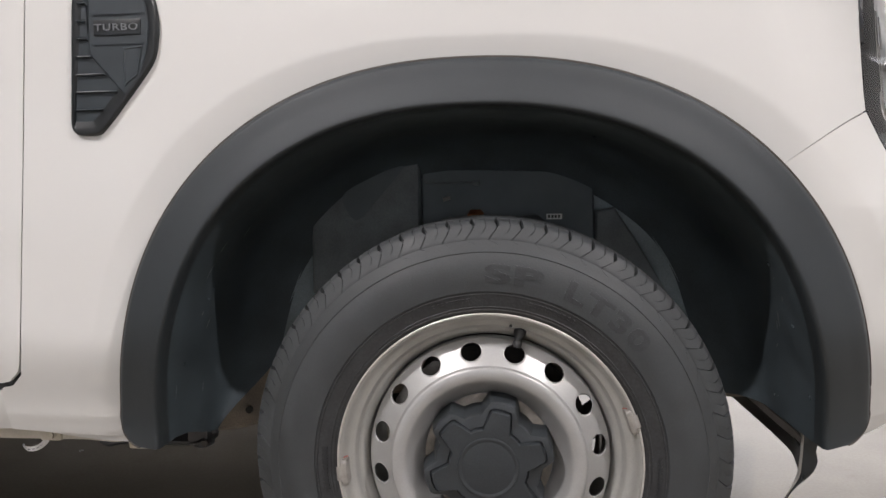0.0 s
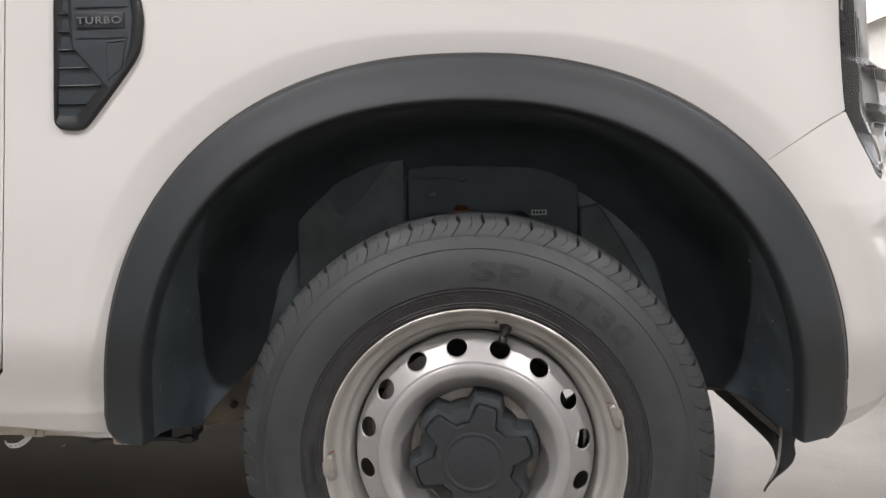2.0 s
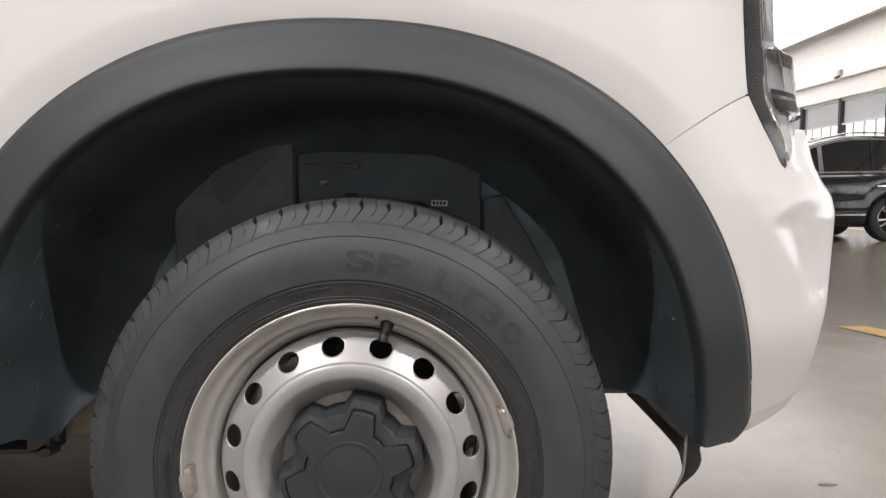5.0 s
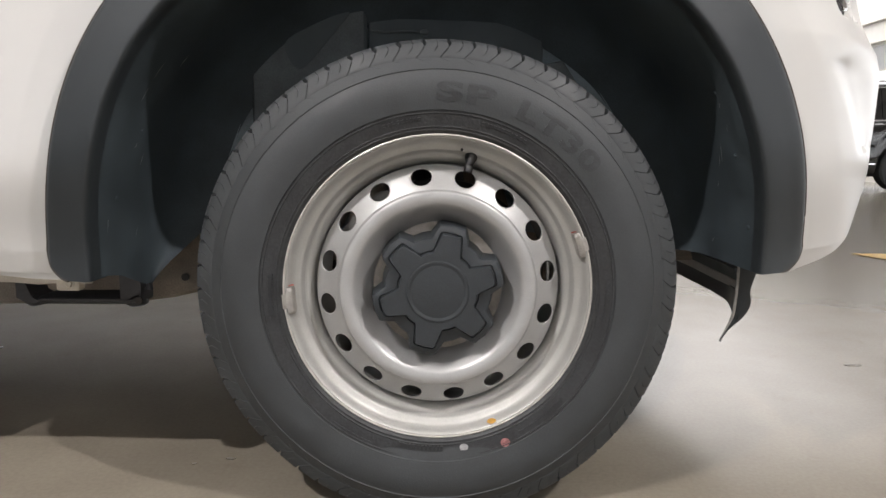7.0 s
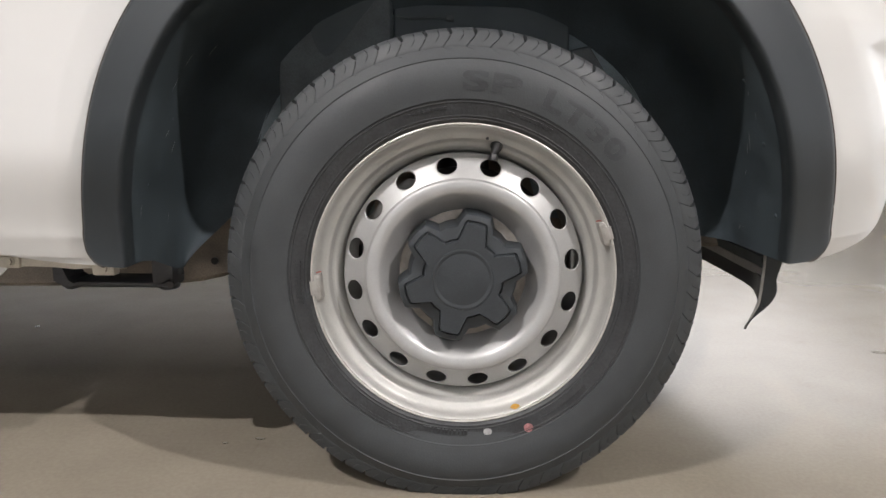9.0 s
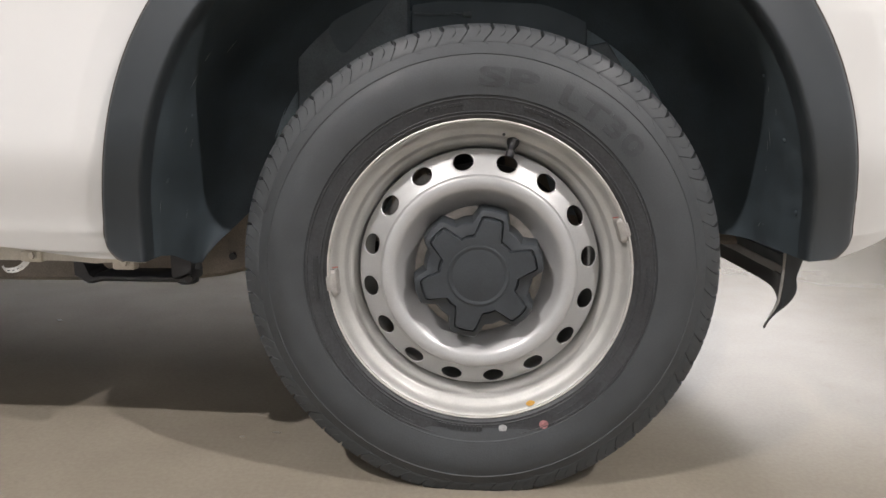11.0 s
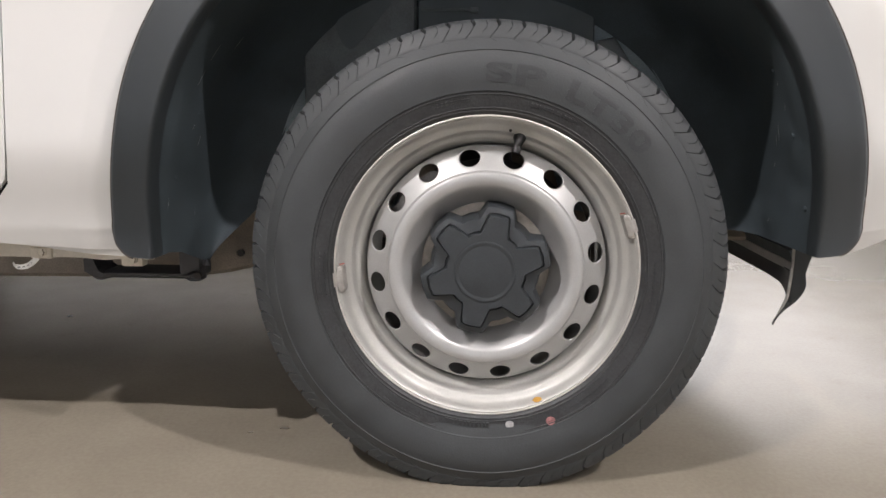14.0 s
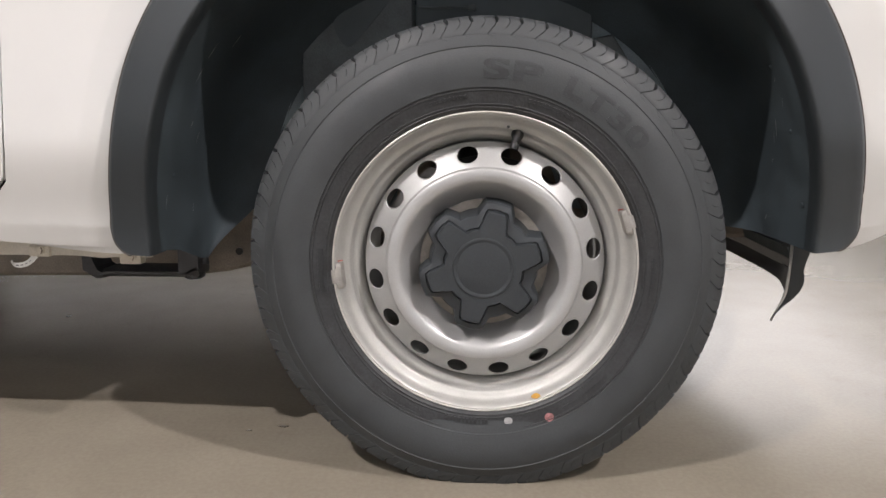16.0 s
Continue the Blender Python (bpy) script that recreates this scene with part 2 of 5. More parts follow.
def grid_bm(rows, closed_u=False, closed_v=False, bm=None):
    """A sheet of quads through rows of points."""
    bm = bm or bmesh.new()
    vs = [[bm.verts.new(p) for p in row] for row in rows]
    nu, nv = len(vs), len(vs[0])
    for i in range(nu if closed_u else nu - 1):
        for j in range(nv if closed_v else nv - 1):
            q = (vs[i][j], vs[(i + 1) % nu][j], vs[(i + 1) % nu][(j + 1) % nv], vs[i][(j + 1) % nv])
            if len(set(q)) == 4:
                bm.faces.new(q)
    return bm


HZ = 0.3375


def ring_point(r, y, a, cz=HZ):
    return (r * math.cos(a), y, cz + r * math.sin(a))


def lathe(profile, n=128, bm=None, cz=HZ):
    """Turn (radius, y) pairs round the wheel's axle."""
    rows = [[ring_point(r, y, 2 * math.pi * k / n, cz) for r, y in profile] for k in range(n)]
    return grid_bm(rows, closed_u=True, bm=bm)


def prism(outline, y0, y1, bevel=0.0, bm=None):
    """A plate with an (x, z) outline between y0 (front) and y1, its front edge bevelled."""
    bm = bm or bmesh.new()
    cx = sum(p[0] for p in outline) / len(outline)
    cz = sum(p[1] for p in outline) / len(outline)
    n = len(outline)
    inset = []
    for i in range(n):
        p0, p1, p2 = Vector(outline[i - 1]), Vector(outline[i]), Vector(outline[(i + 1) % n])
        e1, e2 = (p1 - p0).normalized(), (p2 - p1).normalized()
        nrm = Vector((-(e1.y + e2.y), e1.x + e2.x))
        if nrm.length < 1e-6:
            nrm = Vector((-e1.y, e1.x))
        nrm.normalize()
        if nrm.dot(Vector((cx, cz)) - p1) < 0 and n < 9:
            nrm = -nrm
        inset.append(p1 + nrm * bevel)
    rows = [[(x, y1, z) for x, z in outline], [(x, y0 + bevel, z) for x, z in outline]]
    if bevel:
        rows.append([(p.x, y0, p.y) for p in inset])
    vs = [[bm.verts.new(p) for p in r] for r in rows]
    for a, b in zip(vs, vs[1:]):
        for i in range(n):
            bm.faces.new((a[i], a[(i + 1) % n], b[(i + 1) % n], b[i]))
    bm.faces.new(vs[-1])
    bm.faces.new(vs[0][::-1])
    return bm


def box(x0, x1, y0, y1, z0, z1, bevel=0.0, bm=None):
    bm = bm or bmesh.new()
    made = bmesh.ops.create_cube(bm, size=1.0, matrix=Matrix.Translation(((x0 + x1) / 2, (y0 + y1) / 2, (z0 + z1) / 2)) @ Matrix.Diagonal((x1 - x0, y1 - y0, z1 - z0, 1)))
    if bevel:
        es = {e for v in made["verts"] for e in v.link_edges}
        bmesh.ops.bevel(bm, geom=list(es), offset=bevel, segments=2, affect="EDGES", profile=0.6)
    return bm


def tube(points, radius, n=10, bm=None, caps=True):
    """A round rod along points; radius may be a list."""
    bm = bm or bmesh.new()
    pts = [Vector(p) for p in points]
    rad = radius if isinstance(radius, (list, tuple)) else [radius] * len(pts)
    rows, up = [], None
    for i, p in enumerate(pts):
        d = (pts[min(i + 1, len(pts) - 1)] - pts[max(i - 1, 0)]).normalized()
        ref = Vector((0, 0, 1)) if abs(d.z) < 0.9 else Vector((1, 0, 0))
        a = d.cross(ref).normalized()
        if up is not None and a.dot(up) < 0:
            a = -a
        up = a
        b = d.cross(a)
        rows.append([p + rad[i] * (a * math.cos(2 * math.pi * k / n) + b * math.sin(2 * math.pi * k / n)) for k in range(n)])
    vs = [[bm.verts.new(q) for q in r] for r in rows]
    for a, b in zip(vs, vs[1:]):
        for k in range(n):
            bm.faces.new((a[k], a[(k + 1) % n], b[(k + 1) % n], b[k]))
    if caps:
        bm.faces.new(vs[0][::-1])
        bm.faces.new(vs[-1])
    return bm


def text_mesh(body, size, depth, spacing=1.0, bold=0.0):
    """Letters from the built-in font as a bmesh in the x-y plane, centred on x."""
    cu = bpy.data.curves.new("lettering", "FONT")
    cu.body, cu.size, cu.extrude, cu.align_x, cu.space_character, cu.offset = body, size, depth, "CENTER", spacing, bold
    cu.resolution_u = 4
    ob = bpy.data.objects.new("lettering", cu)
    scene.collection.objects.link(ob)
    me = bpy.data.meshes.new_from_object(ob.evaluated_get(bpy.context.evaluated_depsgraph_get()))
    bm = bmesh.new()
    bm.from_mesh(me)
    bpy.data.objects.remove(ob)
    bpy.data.curves.remove(cu)
    bpy.data.meshes.remove(me)
    return bm


def smooth01(t):
    t = max(0.0, min(1.0, t))
    return t * t * (3 - 2 * t)


# ---- the room ----
# the chrome spot stands in for a small glint on the floor
FLOOR_SPOTS = [(-0.416, 0.162, 0.005, 0.004, 1, STAIN), (-0.360, 0.182, 0.009, 0.005, 2, STAIN), (-1.188, 0.873, 0.006, 0.008, 3, CHROME), (1.065, 0.728, 0.024, 0.012, 6, STAIN)]
def quad_plate(x0, x1, y0, y1, z0, z1, name, material, label, category):
    return tagged(part(name, box(x0, x1, y0, y1, z0, z1), material, smooth=False), label, category, kind="structure")


quad_plate(-14, 13, -9, NORTH + 0.2, -0.2, 0.0, "floor", FLOOR, "polished beige-grey epoxy showroom floor with faint stains", "floor")


def stain(x, y, wide, deep, seed, material):
    """A thin irregular patch on the floor."""
    rng = random.Random(seed)
    bm = bmesh.new()
    ring = []
    for k in range(18):
        t = 2 * math.pi * k / 18
        r = rng.uniform(0.7, 1.15)
        ring.append((x + wide * r * math.cos(t), y + deep * r * math.sin(t)))
    rows = [[(px, py, 0.0) for px, py in ring], [(x + (px - x) * 0.9, y + (py - y) * 0.9, 0.0012) for px, py in ring]]
    grid_bm(rows, closed_v=True, bm=bm)
    bm.faces.new(list(bm.verts)[-18:])
    part("stain", bm, material, bpy.data.objects["floor"])


for spot in FLOOR_SPOTS:
    stain(*spot)
quad_plate(-14, EAST, -9, NORTH, CEIL, CEIL + 0.2, "ceiling", CEILING, "plain white painted showroom ceiling", "ceiling")
quad_plate(-14.2, -14, -9, NORTH, 0, CEIL, "wall_west", WALL, "plain white painted wall", "wall")
quad_plate(EAST, EAST + 0.2, -9, -2, 0, CEIL, "wall_east", WALL, "plain white painted wall", "wall")
# upstand, soffit and glowing sheet of the unseen front, added for fill light
quad_plate(-14, EAST, -9.2, -9, 0, 0.25, "wall_south", WALL, "low white upstand under the unseen glazed front", "wall")
quad_plate(-14, EAST, -9.2, -8.9, 2.85, CEIL, "trim", CEILING, "white soffit over the unseen glazed front", "soffit")
quad_plate(-16, 20, -12.1, -12.0, -0.5, 4.5, "backdrop", FRONT_GLOW, "glowing sheet beyond the unseen glazed front, for fill", "backdrop")

# the side wall beyond the truck's nose: low upstand, glazed band, white soffit above
quad_plate(-14, EAST + 0.2, NORTH, NORTH + 0.2, 0, CEIL, "wall_north", WALL, "plain white painted wall", "wall")
quad_plate(EAST, EAST + 0.2, -2, NORTH, 0, 0.25, "wall_upstand", WALL, "low white upstand under the tall windows", "wall")
quad_plate(EAST - 0.07, EAST + 0.2, -2, NORTH, 2.85, CEIL, "trim", CEILING, "white soffit over the tall windows", "soffit")
quad_plate(EAST - 0.17, EAST - 0.07, -2, NORTH, 3.25, 3.5, "trim", CEILING, "white boxed ledge along the soffit", "ledge")
quad_plate(EAST + 3.0, EAST + 3.1, -4, NORTH + 2, -0.5, 4.5, "backdrop", OUTSIDE, "bright hazy daylight beyond the windows", "backdrop")
TURNED = Matrix.Translation((EAST - 14.0, 16.0, 0)) @ pose(0, 0, 0, 0, 0, -90)


def far_window(x0, x1):
    """A tall glazed bay: mullion, frames, transom, two panes and a grey sheet behind the upper one."""
    win = part("window_1", box(x0, x0 + 0.09, 13.98, 14.14, 0.25, 2.85, 0.008), FRAME, smooth=False)
    tagged(win, "tall dark-framed showroom window with bright daylight behind", "window", "showroom windows", "structure")
    part("head_frame", box(x0 + 0.09, x1, 14.0, 14.12, 2.80, 2.85), WALL, win, smooth=False)
    part("transom", box(x0 + 0.09, x1, 14.02, 14.1, 2.27, 2.30), WALL, win, smooth=False)
    part("sill_frame", box(x0 + 0.09, x1, 14.0, 14.12, 0.25, 0.33), FRAME, win, smooth=False)
    part("roller_blind", box(x0 + 0.10, x1 - 0.01, 14.075, 14.079, 2.31, 2.79), PALE_GREY, win, "grey translucent sheet behind the upper pane", smooth=False)
    for k in (1, 2, 3):
        x = x0 + 0.09 + (x1 - x0 - 0.09) * k / 4
        part("glazing_bar", box(x - 0.012, x + 0.012, 14.03, 14.09, 0.33, 2.27), WALL, win, smooth=False)
    for z0, z1 in ((0.33, 2.27), (2.30, 2.80)):
        pane = part("pane", box(x0 + 0.09, x1, 14.05, 14.062, z0, z1), LENS, win, smooth=False)
        pane.visible_shadow = False
    return win


for k in range(-3, 10):
    far_window(1.6 + 1.6 * k, 1.6 + 1.6 * (k + 1)).matrix_world = TURNED

# the same bays again for the unseen front that fills the near side
for k in range(12):
    far_window(-14 + 2.0 * k, -12 + 2.0 * k).location.y = -23.07

quad_plate(-14, EAST - 0.17, 8.3, 8.75, 3.9, CEIL, "beam", CEILING, "white boxed ceiling beam", "beam")


def emergency_lamp(x):
    """A small box on the ledge with two turned heads."""
    body = part("emergency_lamp", box(x - 0.06, x + 0.06, 13.77, 13.83, 3.30, 3.42, 0.008), PALE_GREY, smooth=False)
    tagged(body, "small grey emergency lamp on the white ledge", "emergency light", "emergency lamps")
    for s in (-0.04, 0.04):
        part("lamp_head", tube([(x + s, 13.77, 3.28), (x + s, 13.72, 3.25)], [0.022, 0.03], 12), FRAME, body)
    body.matrix_world = TURNED


for x in (-0.6, 1.9, 5.3):
    emergency_lamp(x)


def sprinkler_pipe(y):
    thing = part("ceiling_pipe", tube([(-13, y, 3.9), (8.8, y, 3.9)], 0.03, 12), WALL)
    tagged(thing, "white painted pipe hung under the ceiling", "pipe")
    for x in range(-12, 8, 3):
        part("hanger", tube([(x, y, 3.93), (x, y, CEIL)], 0.008, 8), WALL, thing)
        part("sprinkler_head", tube([(x + 1.2, y, 3.88), (x + 1.2, y, 3.80), (x + 1.2, y, 3.79)], [0.012, 0.014, 0.03], 10), CHROME, thing)
    return thing


sprinkler_pipe(6.6)


def downlight_fixture(x, y):
    bm = tube([(x, y, CEIL - 0.05), (x, y, CEIL + 0.0)], [0.13, 0.13], 32)
    body = tagged(part("downlight_fixture", bm, WALL, sharp=30), "round white ceiling downlight, switched on", "ceiling light", "downlights")
    part("diffuser", tube([(x, y, CEIL - 0.058), (x, y, CEIL - 0.05)], 0.1, 32), LAMP_GLOW, body)


def panel_fixture(x, y):
    body = part("ceiling_panel", box(x - 0.66, x + 0.66, y - 0.36, y + 0.36, CEIL - 0.06, CEIL, 0.006), WALL, smooth=False)
    tagged(body, "white rectangular ceiling panel lamp, added for fill", "ceiling light", "ceiling panels")
    part("diffuser", box(x - 0.6, x + 0.6, y - 0.3, y + 0.3, CEIL - 0.066, CEIL - 0.06), LAMP_GLOW, body, smooth=False)


# glowing field added to brighten the far ceiling and the floor's glare
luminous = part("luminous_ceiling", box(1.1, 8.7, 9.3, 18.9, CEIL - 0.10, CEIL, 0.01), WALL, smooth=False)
tagged(luminous, "white framed glowing ceiling field, added to brighten the far end", "ceiling light")
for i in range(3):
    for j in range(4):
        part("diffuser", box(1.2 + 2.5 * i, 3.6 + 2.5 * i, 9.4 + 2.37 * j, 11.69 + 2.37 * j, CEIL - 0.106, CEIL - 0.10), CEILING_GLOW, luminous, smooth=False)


strip = part("strip_fill_fixture", box(-10.2, 1.0, 12.4, 12.8, 2.96, 3.02, 0.006), WALL, smooth=False)
tagged(strip, "long white hanging strip lamp, added for the floor's pale reflection", "ceiling light")
part("diffuser", box(-10.1, 0.9, 12.45, 12.75, 2.954, 2.96), STRIP_GLOW, strip, smooth=False)
for x in (-9.0, -6.2, -3.4, -0.4):
    part("hanger", tube([(x, 12.6, 3.02), (x, 12.6, CEIL)], 0.006, 8), WALL, strip)
for lx, ly, w in DOWNLIGHTS:
    downlight_fixture(lx, ly)
for lx, ly in PANELS:
    panel_fixture(lx, ly)

# yellow bay line, cut off square at its far end
bm = bmesh.new()
vs = [bm.verts.new(p) for p in ((2.27, 2.74, 0.004), (2.44, 2.74, 0.004), (3.34, -0.4, 0.004), (3.17, -0.4, 0.004))]
bm.faces.new(vs)
tagged(part("bay_line", bm, YELLOW), "yellow painted parking bay line on the floor", "floor marking", kind="structure")


# ---- parked black cars ----
def curve_at(keys, x):
    for (x0, z0), (x1, z1) in zip(keys, keys[1:]):
        if x <= x1:
            k = max(0.0, (x - x0) / (x1 - x0))
            return z0 + (z1 - z0) * k
    return keys[-1][1]


ROOF = [(1.02, 0.99), (1.42, 1.08), (1.80, 1.25), (2.10, 1.41), (2.5, 1.56), (2.95, 1.66), (3.5, 1.665), (3.95, 1.63), (4.25, 1.52), (4.42, 1.30), (4.48, 1.02)]
LOWER_TOP = [(0.0, 0.62), (0.06, 0.80), (0.30, 0.92), (1.0, 1.0), (2.0, 1.03), (3.4, 1.06), (4.42, 1.04), (4.5, 0.8)]
ARCHES = (0.86, 3.55)


def parked_car(x, y, turn, height=1.66, label=""):
    """A black car, 4.5 m long, nose at its own x = 0; arches cut into the sides, glasshouse leaning in."""
    car = new("parked_car")
    tagged(car, label, "car", "parked cars")
    lift = height / 1.66
    W = 0.92

    def half(px):
        return W * (0.80 + 0.20 * smooth01(min(px, 4.5 - px) / 0.45))

    rows = []
    for i in range(121):
        px = 4.5 * i / 120
        top = curve_at(LOWER_TOP, px) * lift
        low = 0.26 + 0.12 * smooth01((0.25 - px) / 0.25) + 0.12 * smooth01((px - 4.25) / 0.25)
        for c in ARCHES:
            if abs(px - c) < 0.42:
                low = max(low, 0.34 + math.sqrt(0.42 ** 2 - (px - c) ** 2) * 0.93)
        w = half(px)
        side = [(0.93, low), (0.985, low + 0.05 * (top - low)), (1.0, low + 0.35 * (top - low)), (0.985, low + 0.55 * (top - low)), (1.0, low + 0.63 * (top - low)), (0.97, low + 0.88 * (top - low)), (0.93, low + 0.96 * (top - low)), (0.86, top)]
        rows.append([(px, -w * k, z) for k, z in side] + [(px, w * k, z) for k, z in reversed(side)])
    bm = grid_bm(rows)
    for r in (rows[0], rows[-1]):
        bm.faces.new([bm.verts.new(p) for p in r])
    part("body", bm, CAR_BLACK, car, sharp=50)
    part("underbody", box(0.3, 4.2, -0.72, 0.72, 0.22, 0.62, 0.03), BLACK, car)

    def glass_point(px, h, s, out=0.0):
        z0, z1 = curve_at(LOWER_TOP, px) * lift - 0.01, curve_at(ROOF, px) * lift
        z1 = max(z1, z0 + 0.005)
        return (px, s * (half(px) * (0.88 - 0.20 * h * (z1 - z0) / 0.65) + out), z0 + (z1 - z0) * h)

    cab = []
    for i in range(71):
        px = 1.02 + 3.46 * i / 70
        near = [glass_point(px, h, -1) for h in (0, 0.35, 0.7, 0.9)]
        z1 = glass_point(px, 1.0, -1)[2]
        wy = abs(near[-1][1])
        crown = [(px, -wy * 0.92, z1 - 0.012), (px, -wy * 0.6, z1), (px, 0, z1 + 0.012), (px, wy * 0.6, z1), (px, wy * 0.92, z1 - 0.012)]
        cab.append(near + crown + [(a, -b, c) for a, b, c in reversed(near)])
    part("cabin", grid_bm(cab), CAR_BLACK, car, sharp=60)
    for s in (-1, 1):
        for x0, x1 in ((1.72, 2.42), (2.50, 3.22), (3.32, 3.85)):
            quad = [[glass_point(x0 + (x1 - x0) * i / 10, 0.09 + 0.75 * j / 4, s, 0.007) for i in range(11)] for j in range(5)]
            part("side_window", grid_bm(quad), DARK_GLASS, car)
        part("window_trim", tube([glass_point(1.45 + 2.5 * i / 30, 0.055, s, 0.006) for i in range(31)], 0.016, 6), CHROME, car, "chrome belt line")
        part("window_trim", tube([glass_point(1.45 + 2.4 * i / 30, 0.88, s, 0.004) for i in range(31)], 0.007, 6), CHROME, car)
        for px, lean in ((2.46, 0.0), (3.27, 0.03)):
            rows = [[glass_point(px + dx + lean * h, h, s, 0.009) for dx in (-0.035, 0.035)] for h in (0.08, 0.3, 0.6, 0.86)]
            part("pillar", grid_bm(rows), PALE_GREY if lean == 0 else CAR_BLACK, car, "pale reflecting door pillar" if lean == 0 else "")
        for px in (2.22, 3.34):
            part("door_handle", box(px - 0.085, px + 0.085, s * W * 0.992 - 0.018, s * W * 0.992 + 0.018, 0.845 * lift, 0.873 * lift, 0.008), CHROME, car)
        rows = [[(1.35 + 1.75 * i / 12, s * (W * 0.995 + d), 0.40 + 0.02 * i / 12 + h) for d, h in ((0.0, -0.012), (0.014, -0.010), (0.014, 0.010), (0.0, 0.012))] for i in range(13)]
        part("sill_strip", grid_bm(rows), CHROME, car, "chrome strip low on the doors")
        for px in (1.30, 2.44, 3.42):
            part("door_gap", box(px - 0.004, px + 0.004, s * W * 0.985 - 0.012, s * W * 0.985 + 0.012, 0.40, 0.98), INK, car)
        mirror = part("side_mirror", box(1.50, 1.68, s * 1.0 - 0.10, s * 1.0 + 0.10, 1.02 * lift, 1.16 * lift, 0.04), CAR_BLACK, car)
        part("headlight", box(0.10, 0.42, s * 0.70 - 0.1, s * 0.70 + 0.1, 0.70, 0.82, 0.03), CHROME, car)
        part("tail_light", box(4.36, 4.47, s * 0.76 - 0.09, s * 0.76 + 0.09, 0.80, 1.0, 0.02), BEZEL, car)
        part("roof_rail", tube([(px, s * 0.60, curve_at(ROOF, px) * lift + 0.035) for px in (2.35, 2.6, 3.0, 3.4, 3.8, 4.0)], 0.014, 8), CHROME, car)
        for c in ARCHES:
            prof = [(0.235, -0.10), (0.25, -0.112), (0.325, -0.112), (0.352, -0.09), (0.357, 0.0), (0.352, 0.09), (0.325, 0.112), (0.235, 0.10)]
            angles = [2 * math.pi * k / 48 for k in range(48)]
            rows = [[(c + r * math.cos(a), s * 0.79 + yy, 0.357 + r * math.sin(a)) for r, yy in prof] for a in angles]
            wheel = part("wheel", grid_bm(rows, closed_u=True), RUBBER, car)
            rim = bmesh.new()
            for k in range(10):
                a = 2 * math.pi * (k + (0.16 if k % 2 else -0.16)) / 10
                ca, sa = math.cos(a), math.sin(a)
                tube([(c + 0.03 * ca, s * 0.885, 0.357 + 0.03 * sa), (c + 0.12 * ca, s * 0.893, 0.357 + 0.12 * sa), (c + 0.235 * ca, s * 0.90, 0.357 + 0.235 * sa)], [0.020, 0.018, 0.024], 6, rim)
            rows = [[(c + r * math.cos(a), s * yy, 0.357 + r * math.sin(a)) for r, yy in ((0.218, 0.875), (0.232, 0.905), (0.243, 0.902), (0.236, 0.82))] for a in angles]
            grid_bm(rows, closed_u=True, bm=rim)
            part("rim", rim, CHROME, wheel, "polished multi-spoke alloy rim")
            rows = [[(c + r * math.cos(a), s * yy, 0.357 + r * math.sin(a)) for r, yy in ((0.23, 0.80), (0.0, 0.80))] for a in angles]
            part("brake", grid_bm(rows, closed_u=True), CAST, wheel)
    car.matrix_world = pose(x, y, 0, 0, 0, turn)
    return car


parked_car(3.64, 10.52, 0, label="glossy black sport utility car parked beyond the bay line")

# ---- the pickup truck ----
truck = new("pickup_truck")
tagged(truck, "white pickup truck with black wheel-arch flares and a bare steel wheel", "pickup truck")

ARCH_X, ARCH_Z, ARCH_N = -0.0145, 0.40, 2.25
OUT_L, OUT_R, OUT_H = 0.5268, 0.5338, 0.5095
IN_L, IN_R, IN_H = 0.459, 0.461, 0.4415
FOOT = 0.344      # lower end of the flare
MID_Y = 0.83      # the truck's middle plane


def arch(a, wl, wr, h, foot=None):
    """A point (x, z) of the wheel arch; a runs from 0 at the rear foot over the top (0.5) to 1 at the front foot."""
    x, z = plain_arch(a, wl, wr, h, foot or (FOOT if a < 0.5 else FOOT + 0.012))
    return x * (1 + sink(x, z) / 0.95), z


def plain_arch(a, wl, wr, h, foot):
    leg = 0.07
    if a < leg:
        return ARCH_X - wl, foot + (ARCH_Z - foot) * a / leg
    if a > 1 - leg:
        return ARCH_X + wr, foot + (ARCH_Z - foot) * (1 - a) / leg
    t = math.pi * (1 - (a - leg) / (1 - 2 * leg))
    c, s = math.cos(t), math.sin(t)
    return (ARCH_X + (wr if c > 0 else wl) * math.copysign(abs(c) ** (2 / ARCH_N), c), ARCH_Z + h * abs(s) ** (2 / ARCH_N))


def arch_scale(x, z):
    """1 on the outer edge of the flare, more outside."""
    u = abs(x / (1 + sink(x, z) / 0.95) - ARCH_X) / (OUT_R if x > ARCH_X else OUT_L)
    v = max(0.0, z - ARCH_Z) / OUT_H
    return (u ** ARCH_N + v ** ARCH_N) ** (1 / ARCH_N)


